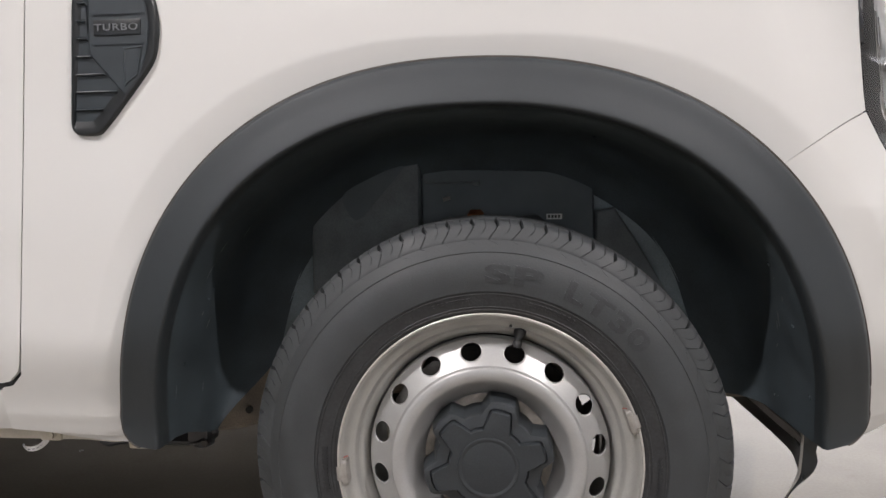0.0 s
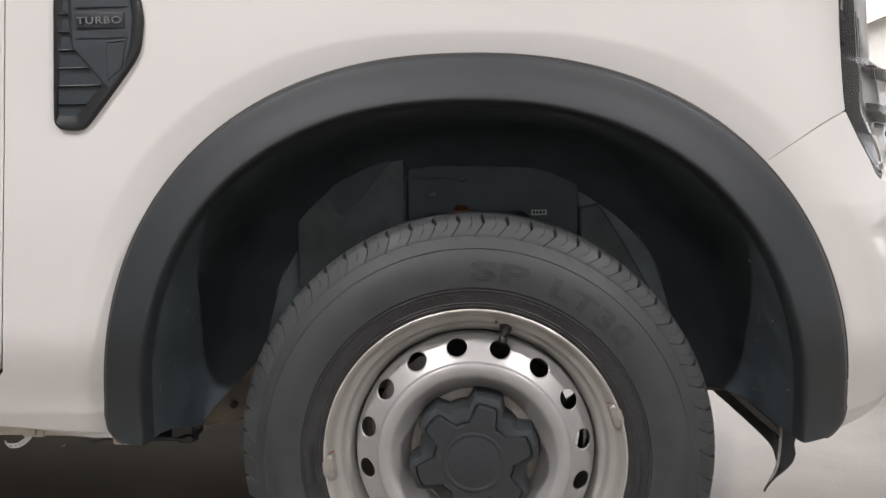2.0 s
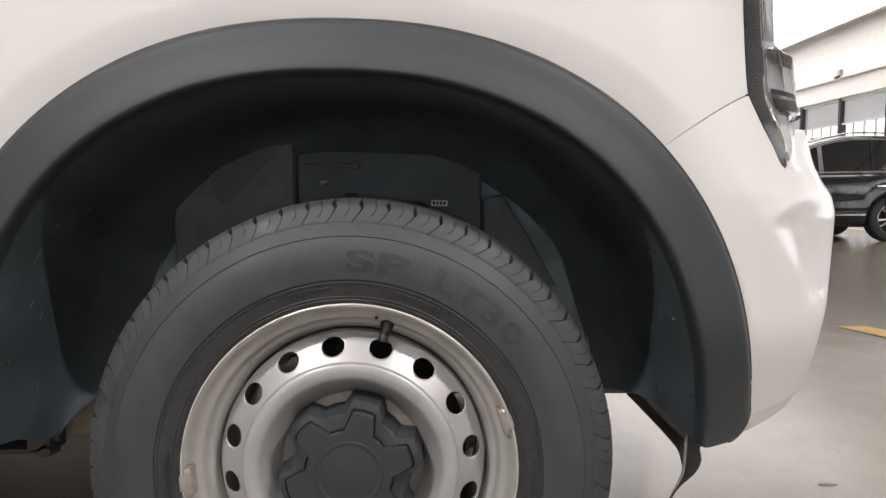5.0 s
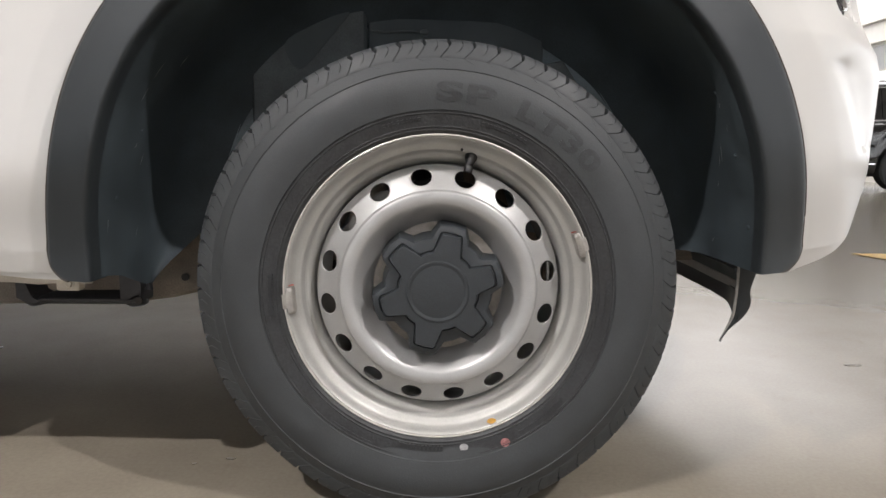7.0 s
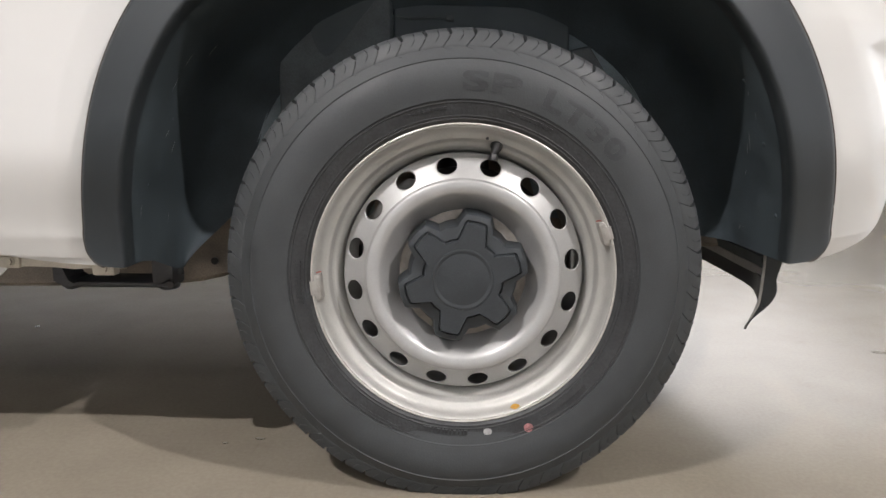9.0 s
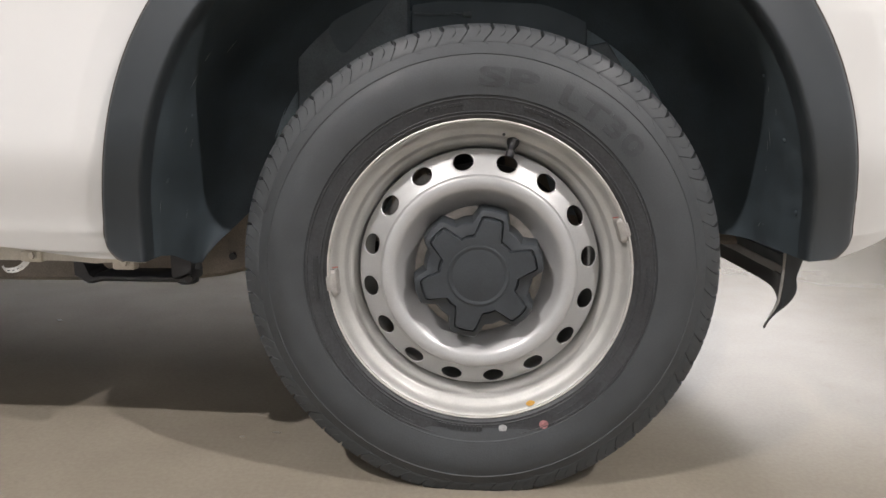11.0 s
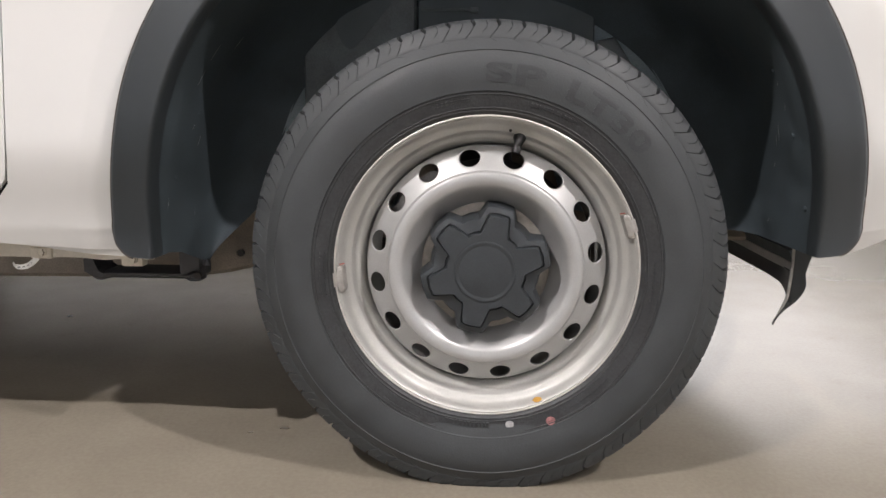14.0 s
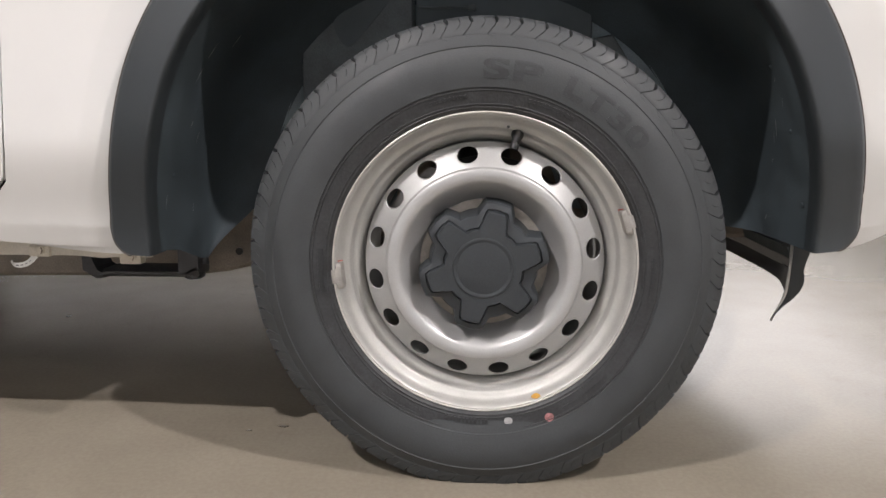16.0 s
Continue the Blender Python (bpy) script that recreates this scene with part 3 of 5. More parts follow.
def body_y(x, z):
    """The skin of the near side: flat doors, rounded nose, blister round the wheel, tuck under at the sill."""
    nose = 0.430 - (0.30 * (z - 0.70) if z > 0.70 else 0.05 * (0.70 - z)) - 0.012 * smooth01((0.42 - z) / 0.14)
    y = 0.012 + (2.15 + 0.35 * smooth01((z - 0.66) / 0.10)) * max(0.0, x - nose) ** 2
    d = (arch_scale(x, z) - 1) * 0.5
    y -= 0.009 * smooth01(1 - d / 0.24)
    wide = 0.034 + 0.018 * smooth01(abs(x - ARCH_X) / 0.42)
    if d < wide:
        # sunk moulding beside the flare, with a crease at its outer edge
        u = 1 - max(0.0, d) / wide
        y += wide * (0.10 + 0.08 * smooth01((z - 0.45) / 0.25)) * (u * u * 4 if u < 0.125 else u - 0.0625)
    y += 0.6 * max(0.0, z - 0.98) ** 2
    y += 0.034 * smooth01((0.52 - z) / 0.16)
    # pocket in the bumper's corner, turned towards the nose
    edge = 0.560 + 0.85 * max(0.0, 0.652 - z) + 1.6 * max(0.0, z - 0.664)
    if x > edge and 0.54 < z < 0.70:
        y += 0.012 * smooth01((x - edge) / 0.05) * (1 - smooth01((x - edge - 0.08) / 0.10)) * smooth01((0.70 - z) / 0.05)
    if z < 0.385:
        y += 0.25 * (0.385 - z) + 4 * max(0.0, 0.372 - z) ** 2
    return y


def sink(x, z):
    """How far the arch tucks in towards its feet and the nose."""
    return 0.048 * smooth01((0.56 - z) / 0.2) + 1.2 * max(0.0, x - 0.36) ** 2


def flare_y(w, x, z):
    """Depth of the flare's face across its width; w 0 at the body, 1 at the wheel opening."""
    keys = [(0.0, -0.005), (0.03, -0.0130), (0.11, -0.0195), (0.14, -0.0204), (0.42, -0.0245), (0.55, -0.0272), (0.88, -0.0345), (0.935, -0.0350), (0.965, -0.0335), (0.985, -0.0300), (0.996, -0.0250), (1.0, -0.019)]
    y = keys[-1][1]
    for (w0, y0), (w1, y1) in zip(keys, keys[1:]):
        if w0 <= w <= w1:
            y = y0 + (y1 - y0) * (w - w0) / (w1 - w0)
            break
    return y + sink(x, z)


def build_flare():
    rows = []
    ws = (0.0, 0.03, 0.07, 0.11, 0.14, 0.28, 0.42, 0.48, 0.55, 0.66, 0.77, 0.88, 0.91, 0.935, 0.965, 0.985, 0.996, 1.0)
    for i in range(161):
        a = i / 160
        xo, zo = arch(a, OUT_L, OUT_R, OUT_H)
        xi, zi = arch(a, IN_L, IN_R, IN_H)
        row = []
        # rounded outer corner of the feet
        lift = 0.0
        if min(a, 1 - a) < 0.07:
            lift = (1 - min(a, 1 - a) / 0.07)
        for w in ws:
            x, z = xo + (xi - xo) * w, zo + (zi - zo) * w
            if lift:
                z += 0.034 * lift * max(0.0, 1 - w / 0.5) ** 2
            row.append((x, flare_y(w, x, z), z))
        for back, pull in ((0.008, 0.0), (0.030, 0.0005)):
            k = 1 - pull * 2
            row.append((ARCH_X + (xi - ARCH_X) * k, flare_y(1.0, xi, zi) + back, ARCH_Z + (zi - ARCH_Z) * (k if zi > ARCH_Z else 1)))
        rows.append(row)
    # closed feet, turned in under the flare
    for end, first in ((0, True), (-1, False)):
        foot = [(x, y + 0.05, z + 0.004) for x, y, z in rows[end]]
        rows.insert(0, foot) if first else rows.append(foot)
    return grid_bm(rows)


flare_line = []
for i in range(2, 159):
    x, z = arch(i / 160, OUT_L - 0.001, OUT_R - 0.001, OUT_H - 0.001)
    foot_share = max(0.0, 1 - min(i / 160, 1 - i / 160) / 0.07)
    z += 0.0325 * foot_share
    flare_line.append((x, flare_y(0.02, x, z) + 0.001, z))
for end in (0, 1):
    corner = []
    for k in range(1, 9):
        w = 0.06 * k
        xo, zo = arch(float(end), OUT_L, OUT_R, OUT_H)
        xi, zi = arch(float(end), IN_L, IN_R, IN_H)
        x, z = xo + (xi - xo) * w, zo + (zi - zo) * w + 0.034 * max(0.0, 1 - w / 0.5) ** 2
        corner.append((x, flare_y(w, x, z) + 0.002, z))
    flare_line = flare_line + corner if end else corner[::-1] + flare_line
FLARE_SEAL = tube(flare_line, 0.0025, 8)
part("wheel_arch_flare", build_flare(), FLARE, truck, "matt dark grey textured plastic wheel-arch flare", sharp=50)
part("edge_seal", FLARE_SEAL, SEAL, truck, "thin brownish rubber seal along the flare")


# white panels round the arch, each a fan from the arch to its outer edge
def fan(a0, a1, n, outer, back=0.02, m=26, seam=1):
    rows = []
    for i in range(n + 1):
        a = a0 + (a1 - a0) * i / n
        xi, zi = arch(a, OUT_L - 0.002, OUT_R - 0.002, OUT_H - 0.002)
        if min(a, 1 - a) < 0.07:
            k = 1 - min(a, 1 - a) / 0.07
            zi += 0.005 * k
            xi += 0.012 * k * (1 if a < 0.5 else -1)
        xo, zo = outer((a - a0) / (a1 - a0))
        row = [(xi, body_y(xi, zi) + back, zi)]
        for j in range(m + 1):
            s = (j / m) ** 1.6
            x, z = xi + (xo - xi) * s, zi + (zo - zi) * s
            # the joint between fender and bumper bows up a little
            z += 0.028 * s * (1 - s) * (i / n if seam > 0 else 1 - i / n) ** 8
            row.append((x, body_y(x, z), z))
        row.append((xo, row[-1][1] + back, zo))
        rows.append(row)
    rows.insert(0, [(x, y + back, z) for x, y, z in rows[0]])
    rows.append([(x, y + back, z) for x, y, z in rows[-1]])
    return grid_bm(rows)


def along(points):
    """A function of 0..1 along a polyline of (share, x, z)."""
    def at(t):
        for (t0, x0, z0), (t1, x1, z1) in zip(points, points[1:]):
            if t <= t1:
                k = (t - t0) / (t1 - t0)
                return x0 + (x1 - x0) * k, z0 + (z1 - z0) * k
        return points[-1][1:]
    return at


SEAM = 0.730
fender_edge = along([(0.0, -0.760, 0.3585), (0.05, -0.760, 0.431), (0.065, -0.738, 0.4345), (0.08, -0.7175, 0.4545), (0.10, -0.7068, 0.495), (0.14, -0.7030, 0.54), (0.50, -0.6635, 1.07),
                     (0.56, -0.60, 1.115), (0.89, 0.62, 1.10), (0.91, 0.60, 1.035), (0.93, 0.544, 1.023), (0.955, 0.5325, 0.96), (0.97, 0.527, 0.913), (0.985, 0.5247, 0.86), (1.0, 0.5258, 0.8325)])
part("front_fender", fan(0.0, SEAM - 0.00006, 150, fender_edge, 0.005, m=70), PAINT, truck, "glossy white painted front fender")
bumper_edge = along([(0.0, 0.5268, 0.8305), (0.05, 0.5352, 0.8165), (0.11, 0.5525, 0.7895), (0.17, 0.5712, 0.7655), (0.23, 0.586, 0.7415), (0.27, 0.603, 0.7285), (0.31, 0.626, 0.760), (0.35, 0.650, 0.797), (0.40, 0.72, 0.806), (0.52, 0.98, 0.80), (0.62, 0.98, 0.56), (0.74, 0.97, 0.45), (0.84, 0.84, 0.405), (0.92, 0.70, 0.372), (1.0, 0.545, 0.350)])
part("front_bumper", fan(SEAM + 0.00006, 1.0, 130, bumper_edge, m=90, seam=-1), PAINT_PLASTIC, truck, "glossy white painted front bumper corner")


def mirrored(ob, name=None):
    """The same part on the far side of the truck."""
    bm = bmesh.new()
    bm.from_mesh(ob.data)
    for v in bm.verts:
        v.co.y = 2 * MID_Y - v.co.y
    bmesh.ops.reverse_faces(bm, faces=bm.faces)
    return part(name or ob.name.split(".")[0], bm, ob.data.materials[0], truck)


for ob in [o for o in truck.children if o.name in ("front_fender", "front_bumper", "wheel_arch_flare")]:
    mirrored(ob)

# door: its front edge follows the fender with a 5 mm gap
def door_sheet():
    rows = []
    edge = along([(0.0, -1.75, 0.437), (0.62, -0.79, 0.437), (0.68, -0.745, 0.440), (0.72, -0.721, 0.462), (0.76, -0.711, 0.50), (0.80, -0.707, 0.54), (1.0, -0.664, 1.115)])
    for i in range(61):
        t = i / 60
        x, z = edge(t)
        row = []
        for j in range(13):
            s = j / 12
            xx, zz = x + (-1.75 - x) * s, z + (1.115 - z) * s
            y = body_y(xx, zz) - 0.001
            if j == 0:
                y += 0.004
            row.append((xx, y, zz))
        rows.append([(row[0][0], row[0][1] + 0.008, row[0][2])] + row)
    return grid_bm(rows)


door = part("front_door", door_sheet(), PAINT, truck, "glossy white painted front door with a dark shut gap")
part("door_seal", box(-0.80, -0.64, 0.046, 0.06, 0.425, 1.1), BLACK, truck)
part("inner_panel", box(-1.75, -0.60, 0.075, 0.09, 0.40, 1.1), BLACK, truck)

# sill under the door, with the pinch-weld flange and its clips
rows = []
for i in range(41):
    x = -0.552 - 1.2 * i / 40
    low = 0.336 + 0.0185 * smooth01((-0.545 - x) / 0.24)
    under = 0.006 * smooth01((x + 0.775) / 0.012)
    rows.append([(x, body_y(x, 0.425) + 0.004 + under, 0.425), (x, body_y(x, 0.41) + under, 0.41), (x, body_y(x, 0.395) + under, 0.395), (x, body_y(x, 0.38) + under, 0.38), (x, body_y(x, 0.362) + 0.003 + under, low + 0.003),
                 (x, 0.085, low), (x, 0.12, low + 0.004)])
part("sill", grid_bm(rows), PAINT, truck, "white painted rocker sill")
rows = []
for i in range(61):
    x = -0.535 - 1.2 * i / 60
    dip = 0.0 if i > 3 else 0.003
    low = 0.325 + 0.005 * smooth01((-0.59 - x) / 0.08)
    rows.append([(x, 0.092, 0.352), (x, 0.088, low + dip), (x, 0.094, low + dip), (x, 0.098, 0.352)])
flange = part("sill_flange", grid_bm(rows), SEALER, truck, "cream sealed pinch-weld flange under the sill")
for x, low, boss in ((-0.5685, 0.3168, 0.3295), (-0.720, 0.3275, 0.3390), (-0.90, 0.3275, 0.3390)):
    bm = box(x - 0.018, x + 0.018, 0.0835, 0.103, low, 0.346, 0.004)
    tube([(x + 0.004, 0.086, boss), (x + 0.004, 0.081, boss), (x + 0.004, 0.0795, boss)], [0.0075, 0.0075, 0.0055], 14, bm)
    part("clip", bm, SEALER, flange)
    part("clip_slot", tube([(x + 0.0065, 0.0796, boss - 0.005), (x + 0.009, 0.0790, boss), (x + 0.0065, 0.0796, boss + 0.005)], 0.0011, 6), STEEL, flange)
# a printed film tag curling out from under the flange
ring = [(-0.7275, 0.3290), (-0.7320, 0.3235), (-0.7380, 0.3185), (-0.7450, 0.3152), (-0.7530, 0.3138), (-0.7610, 0.3138), (-0.7670, 0.3158), (-0.7705, 0.3200)]
rows = []
for i, (x, z) in enumerate(ring):
    (xa, za), (xb, zb) = ring[max(0, i - 1)], ring[min(len(ring) - 1, i + 1)]
    d = Vector((xb - xa, zb - za)).normalized()
    w = 0.0042 if i < 6 else 0.0026
    y = 0.0865 - 0.004 * math.sin(i * 0.5)
    rows.append([(x - d.y * w, y, z + d.x * w), (x + d.y * w, y - 0.002, z - d.x * w), (x + d.y * w, y - 0.0012, z - d.x * w), (x - d.y * w, y + 0.0008, z + d.x * w)])
tag = part("film_tag", grid_bm(rows, closed_v=True), TAG, flange, "curled clear film tag with faint print")
for i in (1, 2, 3, 4):
    (xa, za), (xb, zb) = ring[i], ring[i + 1]
    rows = [[(xa + (xb - xa) * k + dx, 0.0815, za + (zb - za) * k + dz) for dx, dz in ((-0.0006, -0.0009), (0.0006, 0.0009))] for k in (0.2, 0.8)]
    part("print_bar", grid_bm(rows), TOWER, tag)

# bonnet
rows = []
for i in range(25):
    x = -0.62 + 1.30 * i / 24
    y0 = body_y(x, 1.115) + 0.004
    row = []
    for j in range(17):
        t = j / 16
        y = y0 + (2 * MID_Y - 2 * y0) * t
        k = min(t, 1 - t) * 2
        row.append((x, y, 1.118 + 0.085 * math.sin(math.pi / 2 * min(1, k * 1.8)) - 0.06 * max(0.0, (x - 0.2)) ** 2 * 2))
    rows.append(row)
part("bonnet", grid_bm(rows), PAINT, truck)
part("grille", box(0.58, 0.69, 0.55, 2 * MID_Y - 0.55, 0.66, 1.06, 0.03), BLACK, truck)

# dark structure behind the panels, so that gaps read dark
part("inner_fender", box(0.46, 0.545, 0.20, 0.34, 0.50, 0.95, 0.02), BLACK, truck)
# pale sheet behind the bumper joint, which lightens the gap's shade
rows = []
for i in range(13):
    k = i / 12
    x, z = 0.375 + 0.147 * k, 0.7535 + 0.0755 * k + 0.028 * k * (1 - k)
    y = body_y(x, z)
    rows.append([(x - 0.006, y + 0.005, z + 0.010), (x + 0.006, y + 0.005, z - 0.010)])
part("seam_backing", grid_bm(rows), TRAY, truck)

# ---- side vent in the fender ----
VENT = [(-0.591, 1.062), (-0.6035, 0.836), (-0.6015, 0.824), (-0.593, 0.8165), (-0.567, 0.8155), (-0.554, 0.8205), (-0.481, 0.9085), (-0.4705, 0.93), (-0.4655, 0.97), (-0.471, 1.005), (-0.493, 1.058), (-0.525, 1.073), (-0.58, 1.073)]


def scaled(outline, d):
    """The outline moved inwards by d."""
    out = []
    n = len(outline)
    for i in range(n):
        p0, p1, p2 = Vector(outline[i - 1]), Vector(outline[i]), Vector(outline[(i + 1) % n])
        e1, e2 = (p1 - p0).normalized(), (p2 - p1).normalized()
        n1, n2 = Vector((-e1.y, e1.x)), Vector((-e2.y, e2.x))
        b = (n1 + n2).normalized()
        out.append(tuple(p1 + b * d / max(0.4, b.dot(n1))))
    return out


def bezel_ring(outline, rings):
    """A frame whose section is given as (inset, y) pairs."""
    rows = []
    for d, dy in rings:
        rows.append([(x, body_y(x, z) + dy, z) for x, z in slim(scaled(outline, d), d)])
    return grid_bm(rows, closed_v=True)


def slim(points, d):
    """Keep the rear edge of the frame narrow."""
    return [(x - max(0.0, d - 0.005) * smooth01((-0.565 - x) / 0.02), z) for x, z in points]


def rounded(outline, times=2):
    """Cut the corners of an outline."""
    for _ in range(times):
        out = []
        for p, q in zip(outline, outline[1:] + outline[:1]):
            out += [(p[0] * 0.8 + q[0] * 0.2, p[1] * 0.8 + q[1] * 0.2), (p[0] * 0.2 + q[0] * 0.8, p[1] * 0.2 + q[1] * 0.8)]
        outline = out
    return outline


VENT = rounded(VENT)
vent = part("fender_vent", bezel_ring(VENT, [(-0.0015, 0.006), (-0.001, -0.0035), (0.0005, -0.0062), (0.002, -0.0070), (0.004, -0.0072), (0.012, -0.0055), (0.0200, -0.0034), (0.0206, 0.003)]), BEZEL, truck, "dark side vent with a raised bezel and slats")


def skin(points, dy):
    return [(x, body_y(x, z) + dy, z) for x, z in points]


bm = bmesh.new()
bm.faces.new([bm.verts.new(p) for p in skin(slim(scaled(VENT, 0.0185), 0.0185), -0.0030)])
part("insert", bm, VENT_GREY, vent, "dark grey vent insert", smooth=False)
# louvres behind the plate's slanting edge; each shows a thin bright upper edge
for z, x1 in ((0.8535, -0.553), (0.8790, -0.531), (0.9040, -0.548), (0.9295, -0.566), (0.955, -0.574), (0.980, -0.574), (1.005, -0.574), (1.030, -0.574)):
    x0 = -0.5965 + 0.060 * (z - 0.83)
    bm = grid_bm([skin([(x, z - 0.0225), (x, z - 0.003)], -0.0032) + skin([(x, z - 0.0012)], -0.0075) + skin([(x, z), (x, z + 0.0012)], -0.0045) for x in (x0, x0 + (x1 - x0) * 0.5, x1)])
    part("slat", bm, VENT_GREY, vent)
# highlight on three slats' upper edges, put into thin pale rods
for z, x1 in ((0.8790, -0.541), (0.9040, -0.553), (0.9295, -0.571)):
    x0 = -0.5950 + 0.060 * (z - 0.83)
    part("slat_highlight", tube(skin([(x0 + (x1 - x0) * k / 4, z - 0.0008) for k in range(5)], -0.0074), 0.0006, 6), SLAT_GLINT, vent, "pale rod for the highlight along a slat")
plate = [(-0.5715, 1.045), (-0.5715, 0.931), (-0.517, 0.869), (-0.4930, 0.893), (-0.4815, 0.935), (-0.4775, 0.970), (-0.482, 1.000), (-0.502, 1.045)]
bm = grid_bm([skin(scaled(plate, d), dy) for d, dy in ((0.0, -0.0030), (0.002, -0.0062), (0.0035, -0.0068), (0.0085, -0.0068))], closed_v=True)
vs = list(bm.verts)[-len(plate):]
bm.faces.new(vs)
part("raised_plate", bm, VENT_GREY, vent, smooth=False)
for pts in ([(-0.5625, 0.9475), (-0.4885, 0.9475), (-0.4885, 0.9445), (-0.5625, 0.9445)], [(-0.5625, 0.9895), (-0.4885, 0.9895), (-0.4885, 0.9870), (-0.5625, 0.9870)]):
    bm = grid_bm([skin(scaled(pts, d), dy) for d, dy in ((-0.0006, -0.0066), (0.0004, -0.0082))], closed_v=True)
    bm.faces.new(list(bm.verts)[-4:])
    part("rib", bm, VENT_GREY, vent, smooth=False)
bm = grid_bm([skin(scaled([(-0.5150, 0.936), (-0.4920, 0.938), (-0.4990, 0.902), (-0.5150, 0.890)], d), dy) for d, dy in ((0.0, -0.0068), (0.0018, -0.0082), (0.0036, -0.0068))], closed_v=True)
part("recess_rim", bm, VENT_GREY, vent)
by = body_y(-0.5255, 0.967)
part("badge_base", box(-0.5610, -0.4905, by - 0.0088, by - 0.004, 0.9570, 0.9790, 0.0015), BEZEL, vent)
bm = text_mesh("TURBO", 0.0135, 0.0008, 1.12, 0.0001)
bmesh.ops.transform(bm, matrix=Matrix.Translation((-0.5258, by - 0.0102, 0.9635)) @ pose(0, 0, 0, 90, 0, 0) @ Matrix.Diagonal((1.38, 1, 1, 1)), verts=bm.verts)
part("badge_letters", bm, BADGE, vent, "satin metal raised word TURBO", smooth=False)

# ---- headlight ----
LAMP_PLAIN = [(0.0, 0.0), (0.018, 0.012), (0.036, 0.027), (0.044, 0.031), (0.054, 0.036), (0.066, 0.050), (0.074, 0.072), (0.094, 0.13), (0.128, 0.23), (0.185, 0.43)]
LAMP_BULGE = [(0.0, 0.0), (0.020, 0.016), (0.042, 0.035), (0.048, 0.038), (0.056, 0.042), (0.080, 0.060), (0.114, 0.095), (0.138, 0.135), (0.147, 0.19), (0.20, 0.43)]
LAMP_EDGE = [(0.7307, 0.603), (0.743, 0.587), (0.7663, 0.5733), (0.7905, 0.5547), (0.8175, 0.5373), (0.832, 0.528), (0.8513, 0.5262), (0.9143, 0.5285), (0.9656, 0.5341), (1.012, 0.5418), (1.04, 0.546)]


def lamp_edge(z):
    return curve_at(LAMP_EDGE, z)


def lamp_point(k, z, inward=0.0):
    """A point of the lens: k counts along its horizontal section from the fender to the nose."""
    bulge = smooth01((0.915 - z) / 0.010) * smooth01((z - 0.800) / 0.020)
    i = min(len(LAMP_PLAIN) - 2, int(k))
    f = k - i
    pts = []
    for a, b in ((LAMP_PLAIN, 1 - bulge), (LAMP_BULGE, bulge)):
        pts.append(((a[i][0] * (1 - f) + a[i + 1][0] * f) * b, (a[i][1] * (1 - f) + a[i + 1][1] * f) * b))
    dx, dy = pts[0][0] + pts[1][0], pts[0][1] + pts[1][1]
    xl = lamp_edge(z)
    lower = smooth01((0.80 - z) / 0.06)
    return (xl + dx * (1 - 0.25 * lower) - inward * 0.55, body_y(xl, z) + dy + inward * 0.83, z)


def lamp_sheet(k0, k1, z0, z1, inward=0.0, n=18, m=40, ripple=0.0):
    rows = []
    for i in range(n + 1):
        row = []
        for j in range(m + 1):
            z = z0 + (z1 - z0) * j / m
            k = k0 + (k1 - k0) * i / n
            row.append(lamp_point(k, z, inward + ripple * math.sin(k * 2.6 + z * 22) * smooth01((k - 1) / 1)))
        rows.append(row)
    return rows


headlight = part("headlight", grid_bm(lamp_sheet(2.1, 9, 0.735, 1.018, 0.030, ripple=0.003)), REFLECTOR, truck, "clear headlight with a dark housing and chrome reflectors")
bm = grid_bm(lamp_sheet(0, 9, 0.733, 1.020, 0.0, 36, 60))
grid_bm([r[::-1] for r in lamp_sheet(0, 9, 0.733, 1.020, 0.003, 36, 60)], bm=bm)
lens = part("lens", bm, LENS, headlight, "clear plastic lens")
lens.visible_shadow = False
part("housing_side", grid_bm(lamp_sheet(0.0, 2.15, 0.80, 1.0055, 0.006)), GLOSS_BLACK, headlight, "dark smoked side of the lamp")
rows = []
for i in range(21):
    z = 0.735 + 0.085 * i / 20
    rows.append([lamp_point(k, z, 0.006) for k in (0.0, 0.6, 1.3, 2.0)])
part("housing_foot", grid_bm(rows), GLOSS_BLACK, headlight)
part("chrome_strip", tube([lamp_point(2.3 + 0.25 * math.sin(t * 2), 0.985 - 0.17 * t, 0.010) for t in (k / 14 for k in range(15))], 0.0035, 8), CHROME, headlight, "thin chrome strip inside the lens")
part("chrome_strip", tube([lamp_point(3.1, 0.93 - 0.11 * t, 0.012) for t in (k / 10 for k in range(11))], 0.003, 8), CHROME, headlight)
part("chrome_hook", tube([lamp_point(1.95 - 0.1 * t, 0.862 - 0.115 * t, 0.004) for t in (k / 14 for k in range(15))], [0.004 + 0.0025 * math.sin(3 * k / 14) for k in range(15)], 8), CHROME, headlight, "chrome hook along the lower edge")
part("chrome_foot", tube([lamp_point(0.9, 0.745, 0.004), lamp_point(1.4, 0.748, 0.004), lamp_point(1.9, 0.757, 0.004)], [0.006, 0.008, 0.006], 8), CHROME, headlight)
part("lamp_cap", grid_bm(lamp_sheet(0.3, 3.6, 1.006, 1.016, 0.009, 12, 4)), CAP_BLUE, headlight, "blue-tinted top edge of the lamp")
rim = [lamp_point(0.02, 0.93 + 0.08 * t / 8, -0.001) for t in range(9)] + [lamp_point(0.25 * t, 1.010 + 0.008 * smooth01(t / 4), -0.001) for t in range(1, 13)]
part("lamp_rim", tube(rim, 0.0035, 8), GLOSS_BLACK, headlight, "glossy black rim round the lamp's top corner")
